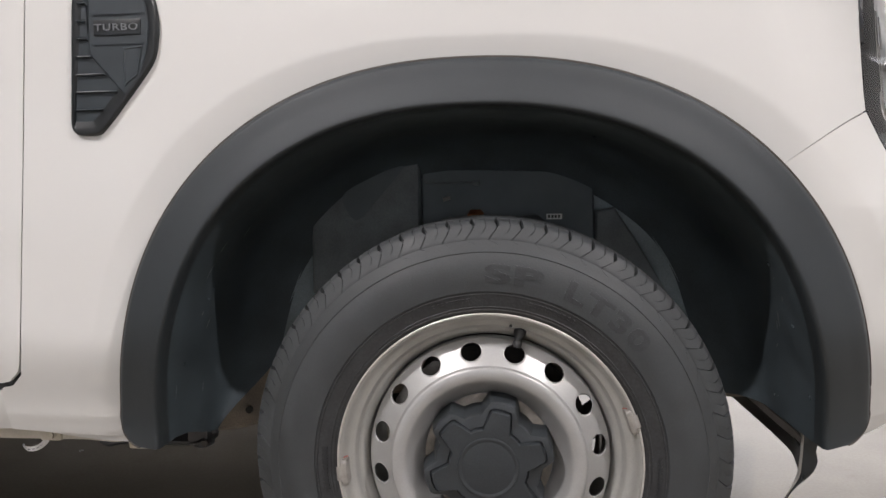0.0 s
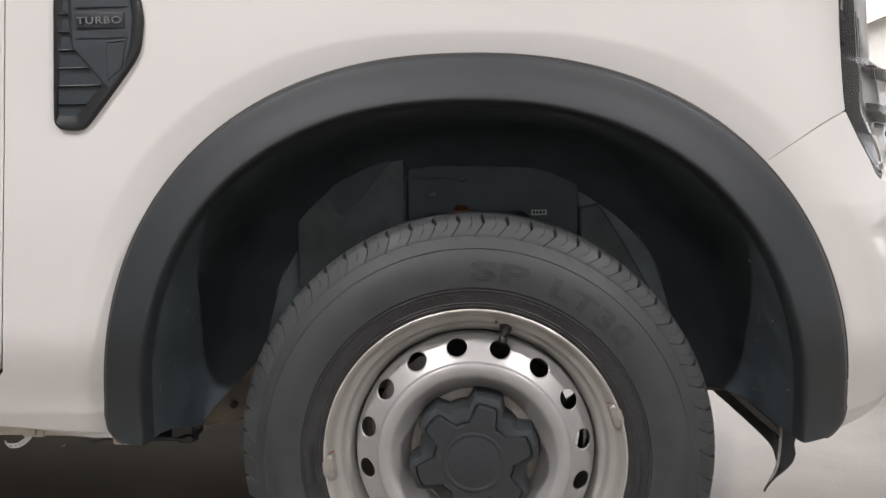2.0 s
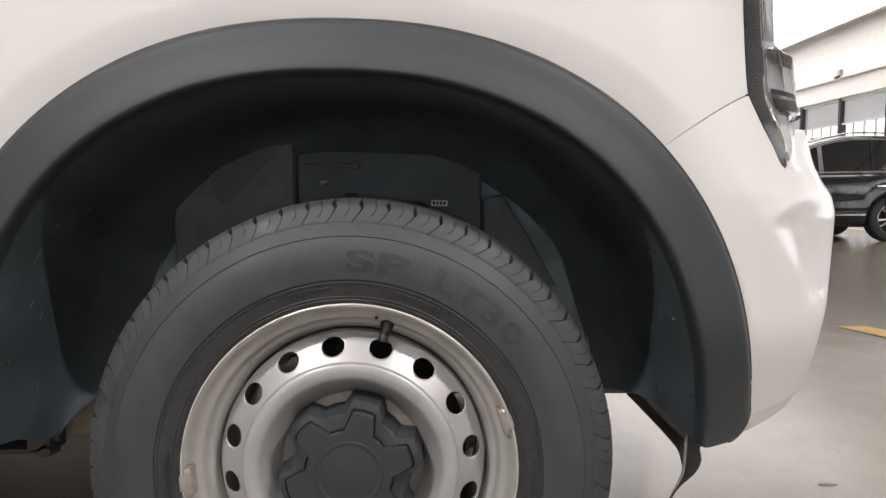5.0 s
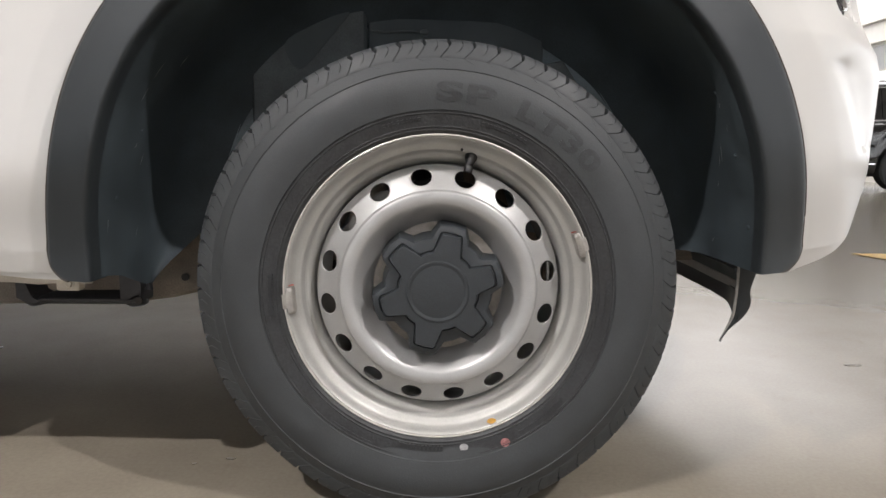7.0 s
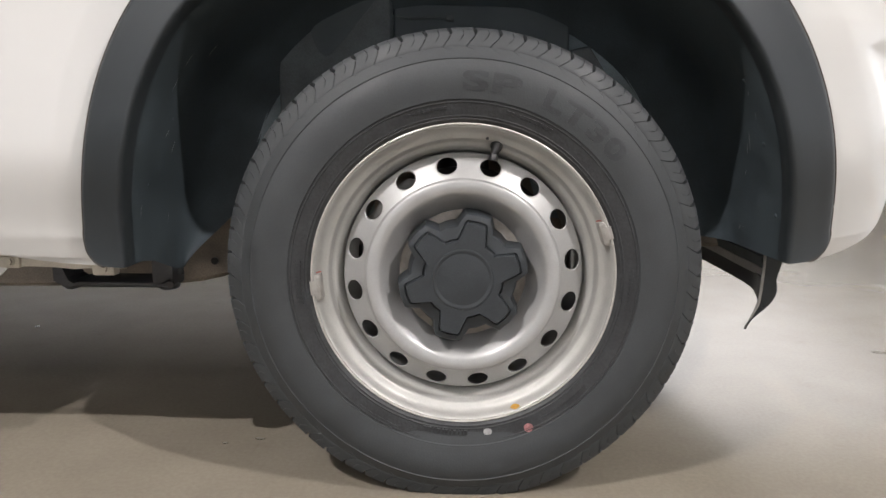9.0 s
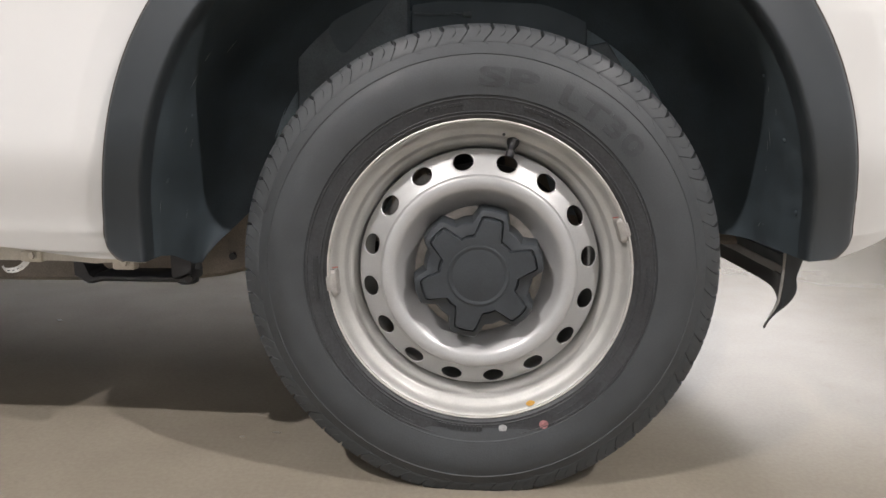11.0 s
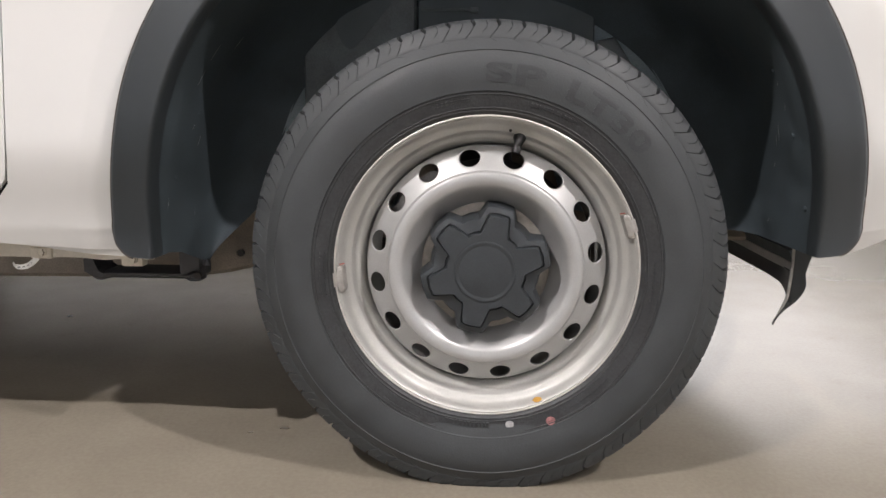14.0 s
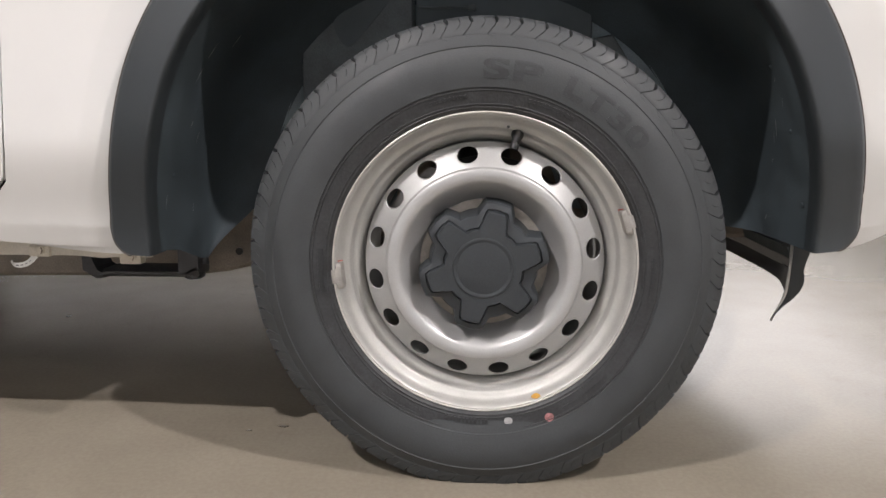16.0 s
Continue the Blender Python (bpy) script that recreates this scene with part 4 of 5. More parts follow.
for k, z0, z1 in ((2.9, 0.985, 0.930), (3.5, 0.975, 0.925), (5.0, 0.900, 0.850), (5.8, 0.900, 0.848), (6.6, 0.898, 0.846)):
    part("chrome_rib", tube([lamp_point(k + 0.15 * i / 6, z0 + (z1 - z0) * i / 6, 0.013) for i in range(7)], 0.0022, 6), CHROME, headlight)
for z in (0.812, 0.835, 0.905):
    part("reflector_bar", tube([lamp_point(4 + 0.25 * k, z, 0.014) for k in range(17)], 0.005, 8), CHROME, headlight)
part("dark_bezel", grid_bm(lamp_sheet(4.6, 8.0, 0.884, 0.903, 0.012, 12, 6)), GLOSS_BLACK, headlight)
part("dark_bezel", grid_bm(lamp_sheet(4.0, 8.0, 0.818, 0.846, 0.012, 12, 6)), GLOSS_BLACK, headlight)
part("bulb_bowl", grid_bm([[(0.615 + r * 0.55 * math.cos(a), 0.19 + r * 0.8 * math.cos(a) + dd, 0.866 + r * math.sin(a)) for r, dd in ((0.036, -0.01), (0.033, 0.0), (0.022, 0.025), (0.004, 0.035))] for a in (2 * math.pi * k / 28 for k in range(28))], closed_u=True), REFLECTOR, headlight)

# ---- wheel-well liner ----
def liner_rows():
    rows = []
    for i in range(121):
        a = i / 120
        xi, zi = arch(a, IN_L - 0.001, IN_R - 0.001, IN_H - 0.001, 0.345 if a < 0.5 else 0.357)
        row = []
        for j, (y, grow) in enumerate(((-0.0040, 0.0006), (0.02, -0.0012), (0.07, -0.0014), (0.13, -0.002), (0.17, -0.003), (0.20, -0.004), (0.23, -0.008), (0.26, -0.016), (0.285, -0.030), (0.305, -0.052), (0.318, -0.080))):
            wave = 0.0022 * math.sin(a * 31 + y * 9) * smooth01((y - 0.03) / 0.1)
            # the lower rear part of the liner is cut back, baring the chassis rail
            keep = smooth01((zi - 0.335) / 0.085) if a < 0.3 else 1.0
            if y > 0.16:
                y = 0.16 + (y - 0.16) * (0.35 + 0.65 * keep)
            k = 1 + (grow * keep + wave) / 0.46
            x = ARCH_X + (xi - ARCH_X) * k
            z = ARCH_Z + (zi - ARCH_Z) * k if zi > ARCH_Z else zi
            if a < 0.07:
                z -= 0.040 * (1 - a / 0.07) * smooth01((y - 0.02) / 0.18)
            row.append((x, y + sink(x, z) * (1 - j / 10), z))
        rows.append(row)
    return rows


liner = part("wheel_liner", grid_bm(liner_rows()), LINER, truck, "black ribbed plastic wheel-well liner", sharp=40)
for a, y, s in ((0.472, 0.20, 0.004), (0.16, 0.10, 0.003), (0.10, 0.07, 0.004), (0.80, 0.05, 0.003), (0.86, 0.05, 0.003), (0.92, 0.06, 0.004), (0.60, 0.17, 0.003)):
    xi, zi = arch(a, IN_L, IN_R, IN_H)
    p = Vector((ARCH_X + (xi - ARCH_X) * 0.997, y, ARCH_Z + (zi - ARCH_Z) * 0.997 if zi > ARCH_Z else zi))
    d = (Vector((ARCH_X, y, ARCH_Z)) - p).normalized()
    part("push_clip", tube([p - d * 0.004, p + d * 0.002, p + d * 0.003], [s, s, s * 0.5], 12), LINER, liner, "round plastic push clip")

# pale scuffs on the liner
random.seed(11)
for k in range(14):
    a = random.uniform(0.05, 0.24) if k % 2 else random.uniform(0.78, 0.95)
    y, span, wide = random.uniform(0.01, 0.13), random.uniform(0.004, 0.018), random.uniform(0.0004, 0.0011)
    rows = []
    for i in range(5):
        aa = a + span * (i / 4 - 0.5)
        xi, zi = arch(aa, IN_L - 0.0055, IN_R - 0.0055, IN_H - 0.0055)
        yy = y + 0.006 * (i / 4) + sink(xi, zi)
        w = wide * math.sin(math.pi * (i + 0.4) / 4.8)
        rows.append([(xi, yy - w, zi), (xi, yy + w, zi)])
    part("scuff", grid_bm(rows), SCUFF, liner)

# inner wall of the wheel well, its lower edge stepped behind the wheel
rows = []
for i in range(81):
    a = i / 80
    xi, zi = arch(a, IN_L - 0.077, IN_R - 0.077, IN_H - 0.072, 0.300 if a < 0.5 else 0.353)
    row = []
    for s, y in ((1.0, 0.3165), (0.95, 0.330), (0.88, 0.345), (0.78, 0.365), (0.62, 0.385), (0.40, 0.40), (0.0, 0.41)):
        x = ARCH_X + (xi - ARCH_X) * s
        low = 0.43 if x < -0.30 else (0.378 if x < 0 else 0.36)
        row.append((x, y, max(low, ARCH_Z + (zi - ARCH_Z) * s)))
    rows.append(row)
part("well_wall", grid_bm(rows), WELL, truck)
# pressed tower panel and bracing seen through the well
part("tower_panel", prism([(-0.335, 0.54), (-0.128, 0.54), (-0.128, 0.80), (-0.17, 0.815), (-0.30, 0.79), (-0.335, 0.76)], 0.304, 0.40, 0.006), TOWER, truck)
# slot and opening are solid plates; a darker colour gives their shade
part("tower_slot", prism(rounded([(-0.279, 0.727), (-0.262, 0.686), (-0.244, 0.674), (-0.19, 0.735), (-0.149, 0.784), (-0.20, 0.765)]), 0.3015, 0.31, 0.0), RECESS, truck, "slanting slot in the tower panel, its shade a darker plate")
part("tower_opening", prism([(-0.126, 0.58), (0.189, 0.58), (0.189, 0.745), (0.15, 0.765), (-0.126, 0.772)], 0.314, 0.40, 0.004), RECESS, truck)
part("gusset_panel", prism([(0.191, 0.54), (0.32, 0.54), (0.265, 0.635), (0.224, 0.697), (0.191, 0.69)], 0.303, 0.40, 0.004), TOWER, truck)

# ---- suspension and chassis ----
part("upper_arm", tube([(-0.16, 0.46, 0.66), (-0.02, 0.22, 0.655), (0.02, 0.22, 0.655), (0.16, 0.46, 0.67)], [0.026, 0.024, 0.024, 0.026], 12), BLACK, truck, "black upper suspension arm")
part("lower_arm", tube([(-0.24, 0.52, 0.27), (-0.03, 0.18, 0.235), (0.03, 0.18, 0.235), (0.26, 0.52, 0.27)], [0.035, 0.03, 0.03, 0.035], 12), CAST, truck)
part("steering_knuckle", tube([(0.0, 0.14, 0.24), (0.0, 0.17, 0.40), (0.0, 0.20, 0.65)], [0.04, 0.05, 0.03], 14), CAST, truck)
part("ball_joint_nut", tube([(-0.023, 0.225, 0.680), (-0.023, 0.225, 0.690), (-0.023, 0.225, 0.697)], [0.016, 0.016, 0.010], 6), COPPER, truck, "rusty copper-toned nut")
tag = part("part_tag", box(0.103, 0.131, 0.308, 0.310, 0.676, 0.686), STICKER, truck, "small white printed part tag", smooth=False)
for k in range(4):
    part("print_bar", box(0.1055 + 0.0060 * k, 0.1095 + 0.0060 * k, 0.3068, 0.3076, 0.6785, 0.6840), INK, tag, smooth=False)
part("sensor_cable", tube([(-0.120, 0.310, 0.746), (-0.09, 0.308, 0.744), (-0.05, 0.309, 0.746), (-0.025, 0.308, 0.743)], 0.0022, 8), TOWER, truck)
part("connector", box(-0.032, -0.018, 0.298, 0.314, 0.739, 0.748, 0.003), TOWER, truck)
part("bright_lever", tube([(-0.086, 0.308, 0.714), (-0.073, 0.308, 0.717)], [0.0045, 0.003], 8), LEAD, truck)

def rail_rows(y0, y1):
    rows = []
    for i in range(61):
        x = -3.4 + 4.1 * i / 60
        low = 0.224 + 0.006 * smooth01((x + 0.95) / 0.35) + 0.09 * smooth01((x + 0.62) / 0.45)
        top = low + 0.20
        rows.append([(x, y0, low + 0.008), (x, y0 + 0.008, low), (x, y1 - 0.008, low), (x, y1, low + 0.008), (x, y1, top), (x, y0, top)])
    return rows


part("chassis_rail", grid_bm(rail_rows(0.40, 0.48), closed_v=True), STEEL, truck, "dusty brown chassis rail")
part("chassis_rail", grid_bm(rail_rows(2 * MID_Y - 0.48, 2 * MID_Y - 0.40), closed_v=True), STEEL, truck)
part("cross_member", box(-0.78, -0.68, 0.47, 1.19, 0.26, 0.36, 0.02), STEEL, truck)
part("rail_plug", tube([(-0.503, 0.402, 0.283), (-0.503, 0.395, 0.283)], 0.0075, 14), BLACK, truck)
part("rail_plug", tube([(-0.585, 0.402, 0.295), (-0.585, 0.396, 0.295)], 0.007, 14), BLACK, truck)
# body mount: a cup below the liner and an arm running back from it
rows = []
for i in range(25):
    t = i / 24
    x = -0.530 - 0.218 * t
    low = 0.2590 + 0.010 * smooth01((0.10 - t) / 0.10) - 0.0050 * smooth01((t - 0.78) / 0.10) + 0.012 * smooth01((t - 0.90) / 0.10)
    top = low + 0.017 + 0.05 * smooth01((t - 0.84) / 0.14)
    rows.append([(x, 0.245, low + 0.006), (x, 0.255, low), (x, 0.30, low), (x, 0.30, top), (x, 0.255, top), (x, 0.245, top - 0.006)])
bm = grid_bm(rows, closed_v=True)
vs = list(bm.verts)
bm.faces.new(vs[:6])
bm.faces.new(vs[-6:])
mount = part("body_mount", bm, MOUNT, truck, "black body mount arm under the cab")
part("mount_bracket", box(-0.566, -0.526, 0.245, 0.300, 0.262, 0.350, 0.006), MOUNT, mount)
part("mount_bush", tube([(-0.545, 0.27, 0.254), (-0.545, 0.27, 0.258), (-0.545, 0.27, 0.266)], [0.014, 0.020, 0.020], 18), MOUNT, mount)
part("mount_bolt", tube([(-0.530, 0.246, 0.268), (-0.530, 0.240, 0.268)], 0.007, 6), CAST, mount)
part("liner_stay", tube([(-0.514, 0.25, 0.287), (-0.514, 0.25, 0.300), (-0.514, 0.25, 0.345)], [0.007, 0.004, 0.004], 10), MOUNT, truck)

# ---- air deflector under the bumper ----
rows, tray, ledge = [], [], []
for i in range(30):
    y = 0.170 + 0.58 * i / 29
    x = 0.505 + 0.013 * smooth01((y - 0.17) / 0.08)
    low = 0.277 - 0.026 * math.exp(-(y - 0.165) / 0.045) - 0.02 * max(0.0, y - 0.55)
    rows.append([(x, y, 0.304), (x + 0.002, y, 0.290), (x, y, low), (x + 0.005, y, low), (x + 0.007, y, 0.290), (x + 0.006, y, 0.304)])
    if i:
        rise = 0.006 * smooth01((y - 0.18) / 0.3)
        x += 0.010 * math.exp(-(y - 0.19) / 0.045)
        tray.append([(x - 0.004, y, 0.301 + rise), (x - 0.005, y, 0.316 + rise), (x + 0.016, y, 0.318 + rise), (x + 0.016, y, 0.306 + rise)])
        ledge.append([(x - 0.003, y, 0.3165 + rise), (x - 0.012, y, 0.338 + rise), (x + 0.014, y, 0.342 + rise), (x + 0.014, y, 0.320 + rise)])
deflector = part("air_deflector", grid_bm(rows, closed_v=True), BLACK, truck, "thin black rubber air deflector hanging behind the bumper")
for name, sheet, m, lab in (("under_tray", tray, TRAY, "dusty grey-brown under-tray edge"), ("tray_ledge", ledge, TOWER, "dark ledge above the under-tray")):
    bm = grid_bm(sheet, closed_v=True)
    bm.faces.new(list(bm.verts)[:4])
    bm.faces.new(list(bm.verts)[-4:])
    part(name, bm, m, truck, lab)
lip, bead = [], []
for j in range(17):
    v = j / 16
    z = 0.356 - 0.144 * v
    y = 0.150 + 0.034 * v
    x0 = 0.4975 + 0.006 * math.sin(math.pi * min(1.0, v * 0.8)) - 0.014 * smooth01((v - 0.62) / 0.38)
    wide = 0.032 - 0.010 * smooth01(v / 0.40) + 0.004 * smooth01((v - 0.38) / 0.10) - 0.0255 * smooth01((v - 0.50) / 0.50)
    lip.append([(x0, y, z), (x0 + wide * 0.5, y - 0.002, z), (x0 + max(0.0008, wide), y + 0.003, z), (x0 + wide * 0.5, y + 0.006, z)])
    thin = 1 - 0.8 * smooth01((v - 0.65) / 0.35)
    bead.append([(x0 + dx * thin, y + dy * thin, z) for dx, dy in ((-0.0034, 0.0), (-0.0012, -0.0032), (0.0005, 0.0), (-0.002, 0.006))])
part("side_lip", grid_bm(lip, closed_v=True), FLARE, deflector)
part("edge_bead", grid_bm(bead, closed_v=True), BEAD, deflector, "worn light edge of the rubber")

# ---- the rest of the truck: floor pan, cab and load bed ----
# out of view; built roughly to block light from behind the truck
part("floor_pan", box(-3.9, -0.56, 0.14, 2 * MID_Y - 0.14, 0.44, 0.48, 0.01), BLACK, truck)
part("engine_block", box(-0.35, 0.45, 0.56, 2 * MID_Y - 0.56, 0.40, 0.95, 0.04), BLACK, truck)


def cab_rows():
    rows = []
    for i in range(41):
        u = i / 40
        x = -0.62 - 1.62 * u
        rise = smooth01(u / 0.42) * (1 - 0.35 * smooth01((u - 0.88) / 0.12))
        top = 1.16 + 0.62 * rise
        lean = 0.16 * rise
        y0, y1 = 0.05 + lean, 2 * MID_Y - 0.05 - lean
        rows.append([(x, 0.045, 1.10), (x, 0.05 + lean * 0.8, 1.10 + (top - 1.10) * 0.75), (x, y0 + 0.02, top - 0.03), (x, y0 + 0.09, top), (x, y1 - 0.09, top), (x, y1 - 0.02, top - 0.03), (x, 2 * MID_Y - 0.05 - lean * 0.8, 1.10 + (top - 1.10) * 0.75), (x, 2 * MID_Y - 0.045, 1.10)])
    return rows


part("cab", grid_bm(cab_rows()), PAINT, truck)
for s in (0, 1):
    def side_y(y):
        return y if not s else 2 * MID_Y - y
    rows = [[(-0.95 - 0.25 * h - (0.85 - 0.25 * h) * t, side_y(0.038 + 0.115 * h), 1.15 + 0.40 * h) for h in (0, 0.33, 0.66, 1)] for t in (k / 6 for k in range(7))]
    part("side_window", grid_bm(rows), DARK_GLASS, truck)
    rows = [[(x, side_y(y), z) for y, z in ((0.05, 1.12), (0.02, 1.0), (0.012, 0.7), (0.03, 0.46), (0.08, 0.36))] for x in (-1.76, -2.24)]
    part("rear_cab_side", grid_bm(rows), PAINT, truck)
    rows = []
    for i in range(33):
        x = -2.27 - 2.05 * i / 32
        under = 0.40
        if abs(x + 3.22) < 0.46:
            under = 0.40 + math.sqrt(max(0.0, 0.46 ** 2 - (x + 3.22) ** 2)) * 0.98
        rows.append([(x, side_y(y), under + (1.12 - under) * h) for y, h in ((0.05, 0), (0.012, 0.2), (0.012, 0.7), (0.03, 1.0), (0.09, 1.0))])
    part("load_bed_side", grid_bm(rows), PAINT, truck)
part("load_bed_floor", box(-4.3, -2.27, 0.10, 2 * MID_Y - 0.10, 0.62, 0.66, 0.01), BLACK, truck)
part("tailgate", box(-4.33, -4.28, 0.08, 2 * MID_Y - 0.08, 0.55, 1.12, 0.01), PAINT, truck)
mirrored(door)

# ---- the wheel ----
PITCHES = 62


def tyre_mesh():
    # (radius, y, share of tread pattern) from bead to bead
    prof = [(0.2145, 0.010, 0), (0.2165, 0.001, 0), (0.221, -0.0035, 0), (0.226, -0.0055, 0), (0.234, -0.0075, 0), (0.244, -0.0095, 0), (0.2505, -0.0105, 0), (0.2515, -0.0123, 0), (0.2535, -0.0125, 0),
            (0.264, -0.0140, 0), (0.276, -0.0145, 0), (0.288, -0.0132, 0), (0.298, -0.0098, 0), (0.3050, -0.0064, 0), (0.3062, -0.0071, 0), (0.3071, -0.0064, 0), (0.3090, -0.0046, 0), (0.316, 0.0, 0),
            (0.3225, 0.0050, 0.5), (0.3235, 0.0050, 1), (0.3275, 0.0068, 1), (0.3315, 0.0090, 1), (0.3355, 0.0112, 1), (0.3395, 0.0135, 1), (0.3435, 0.0163, 1), (0.3470, 0.0195, 1), (0.3508, 0.029, 1), (0.3522, 0.046, 1), (0.3523, 0.0480, 0.2), (0.3420, 0.0495, 0), (0.3420, 0.0565, 0), (0.3528, 0.0580, 0),
            (0.3536, 0.076, 0), (0.344, 0.0775, 0), (0.344, 0.0855, 0), (0.3540, 0.087, 0), (0.3542, 0.106, 0)]
    half = list(prof)
    prof = half + [(r, 0.200 - y, k) for r, y, k in reversed(half) if y < 0.104]
    offs = [(0.0, 0.0), (0.012, 1.0), (0.048, 1.0), (0.060, 0.0), (0.28, 0.0), (0.46, 0.0), (0.485, 0.0), (0.492, 0.45), (0.508, 0.45), (0.515, 0.0), (0.68, 0.0), (0.84, 0.0)]
    rows = []
    for p in range(PITCHES):
        for f, cut in offs:
            row = []
            for r, y, k in prof:
                # grooves lean over the shoulder in a shallow chevron
                lean = 0.42 * (1 - min(1.0, max(0.0, (r - 0.3225) / 0.021))) ** 1.4 if y < 0.1 and k else 0.0
                # the notches open into wedges at the crest
                sipe = f > 0.4
                wedge = smooth01((r - 0.338) / 0.007) * (1 - 0.75 * smooth01((r - 0.3475) / 0.004))
                ff = 0.03 + (f - 0.03) * (0.8 + 2.0 * wedge) if f < 0.07 and y < 0.1 and k else f
                # the slot leans the other way at the crest
                lean += 0.10 * smooth01((r - 0.339) / 0.010) if y < 0.1 and k else 0.0
                a = 2 * math.pi * (p + ff + lean) / PITCHES
                if sipe:
                    depth = cut * k * (0.0012 if r > 0.3515 else 0.0026) * smooth01((r - 0.3305) / 0.004)
                else:
                    depth = cut * k * (0.0012 if r > 0.3515 else 0.0055 if r > 0.342 else 0.0019 if r > 0.333 else 0.0011)
                rr = r - depth
                yy = y + depth * 0.7 * (1 if y < 0.1 else -1)
                x, _, z = ring_point(rr, yy, a)
                if z < 0.0:
                    z = 0.0
                # the sidewall bulges over the contact patch
                if z < 0.11 and abs(x) < 0.28:
                    b = (1 - z / 0.11) * (1 - (x / 0.28) ** 2)
                    if yy < 0.05:
                        yy -= 0.013 * b
                row.append((x, yy, z))
            rows.append(row)
    return grid_bm(rows, closed_u=True)


def rim_mesh():
    """Painted steel rim: lip, bead seat and barrel."""
    bm = lathe([(0.2135, 0.011), (0.2185, 0.007), (0.2205, 0.0025), (0.2203, -0.0015), (0.2190, -0.0032), (0.2178, -0.0036), (0.2170, -0.0024), (0.2164, -0.0024), (0.2156, -0.0034), (0.2145, -0.0028), (0.2125, 0.001), (0.2105, 0.006), (0.2085, 0.0125), (0.2045, 0.0168), (0.2000, 0.0185), (0.1985, 0.0196), (0.1970, 0.0225),
                (0.1950, 0.0290), (0.1932, 0.0325), (0.1905, 0.0340), (0.1885, 0.0350), (0.1860, 0.0385), (0.1832, 0.0425), (0.1812, 0.0475), (0.1800, 0.058), (0.1770, 0.075), (0.1720, 0.09), (0.172, 0.15), (0.185, 0.16), (0.20, 0.185), (0.2205, 0.195)], 160)
    return bm


def disc_y(r):
    keys = [(0.0, 0.040), (0.088, 0.040), (0.0935, 0.0385), (0.097, 0.0345), (0.101, 0.0285), (0.107, 0.0190), (0.113, 0.0098), (0.117, 0.0042), (0.1195, 0.0014), (0.1215, -0.0002), (0.124, -0.0013), (0.129, -0.0025), (0.134, -0.0026), (0.1380, -0.0018), (0.1395, -0.0010), (0.1405, 0.0004), (0.1414, 0.0026), (0.1425, 0.0042), (0.1445, 0.0055), (0.148, 0.0078), (0.160, 0.0172), (0.172, 0.0268), (0.1755, 0.0305), (0.1772, 0.0345), (0.1780, 0.0530)]
    for (r0, y0), (r1, y1) in zip(keys, keys[1:]):
        if r <= r1:
            return y0 + (y1 - y0) * (r - r0) / (r1 - r0)
    return keys[-1][1]


HOLES, HOLE_R, HOLE_AT, HOLE_TURN = 16, 0.0150, 0.1603, 8.7


def disc_mesh():
    bm = bmesh.new()
    r0, r1 = 0.1425, 0.1765
    half = math.pi / HOLES
    n = 32
    for k in range(HOLES):
        c = radians(HOLE_TURN) + 2 * math.pi * k / HOLES
        rings = [[] for _ in range(7)]
        corners = [math.atan2(dr, sx * half * HOLE_AT) for sx in (1, -1) for dr in (r1 - HOLE_AT, r0 - HOLE_AT)]
        turns = sorted([-math.pi + 2 * math.pi * (i + 0.5) / (n - 4) for i in range(n - 4)] + corners)
        for t in turns:
            dx, dr = math.cos(t), math.sin(t)
            # where the ray from the hole's centre leaves the sector
            lim_x = half * HOLE_AT / abs(dx) if abs(dx) > 1e-6 else 9
            lim_r = ((r1 - HOLE_AT) if dr > 0 else (HOLE_AT - r0)) / abs(dr) if abs(dr) > 1e-6 else 9
            far = min(lim_x, lim_r)
            for ring, (d, dep) in zip(rings, ((far, 0), (HOLE_R + 0.35 * (far - HOLE_R), 0), (HOLE_R + 0.0019, 0), (HOLE_R + 0.0012, 0), (HOLE_R + 0.0003, 0.0006), (HOLE_R, 0.002), (HOLE_R, 0.0045))):
                # holes are punched square to the sloping band
                squash = 1 if d == far else 0.78 + 0.22 * max(0.0, d - HOLE_R - 0.0012) / max(1e-6, far - HOLE_R)
                r = HOLE_AT + d * dr * squash
                a = c + d * dx / HOLE_AT
                p = ring_point(r, disc_y(r) + dep, a)
                ring.append(bm.verts.new(p))
        for a, b in zip(rings, rings[1:]):
            for i in range(n):
                bm.faces.new((a[i], a[(i + 1) % n], b[(i + 1) % n], b[i]))
    # the sectors' corners, ridge and bowl
    lathe([(r, disc_y(r) + 0.0002) for r in (0.1426, 0.1420, 0.1414, 0.1409, 0.1405, 0.1400, 0.1395, 0.1380, 0.136, 0.134, 0.1315, 0.129, 0.1265, 0.124, 0.1215, 0.1195, 0.117, 0.113, 0.110, 0.107, 0.104, 0.1015, 0.099, 0.0965, 0.0945, 0.092, 0.088, 0.06, 0.03, 0.002)], 160, bm)
    lathe([(r, disc_y(r) + 0.0002) for r in (0.1763, 0.1768, 0.1772, 0.1776, 0.1779, 0.1780)], 160, bm)
    bmesh.ops.remove_doubles(bm, verts=bm.verts, dist=0.00012)
    return bm


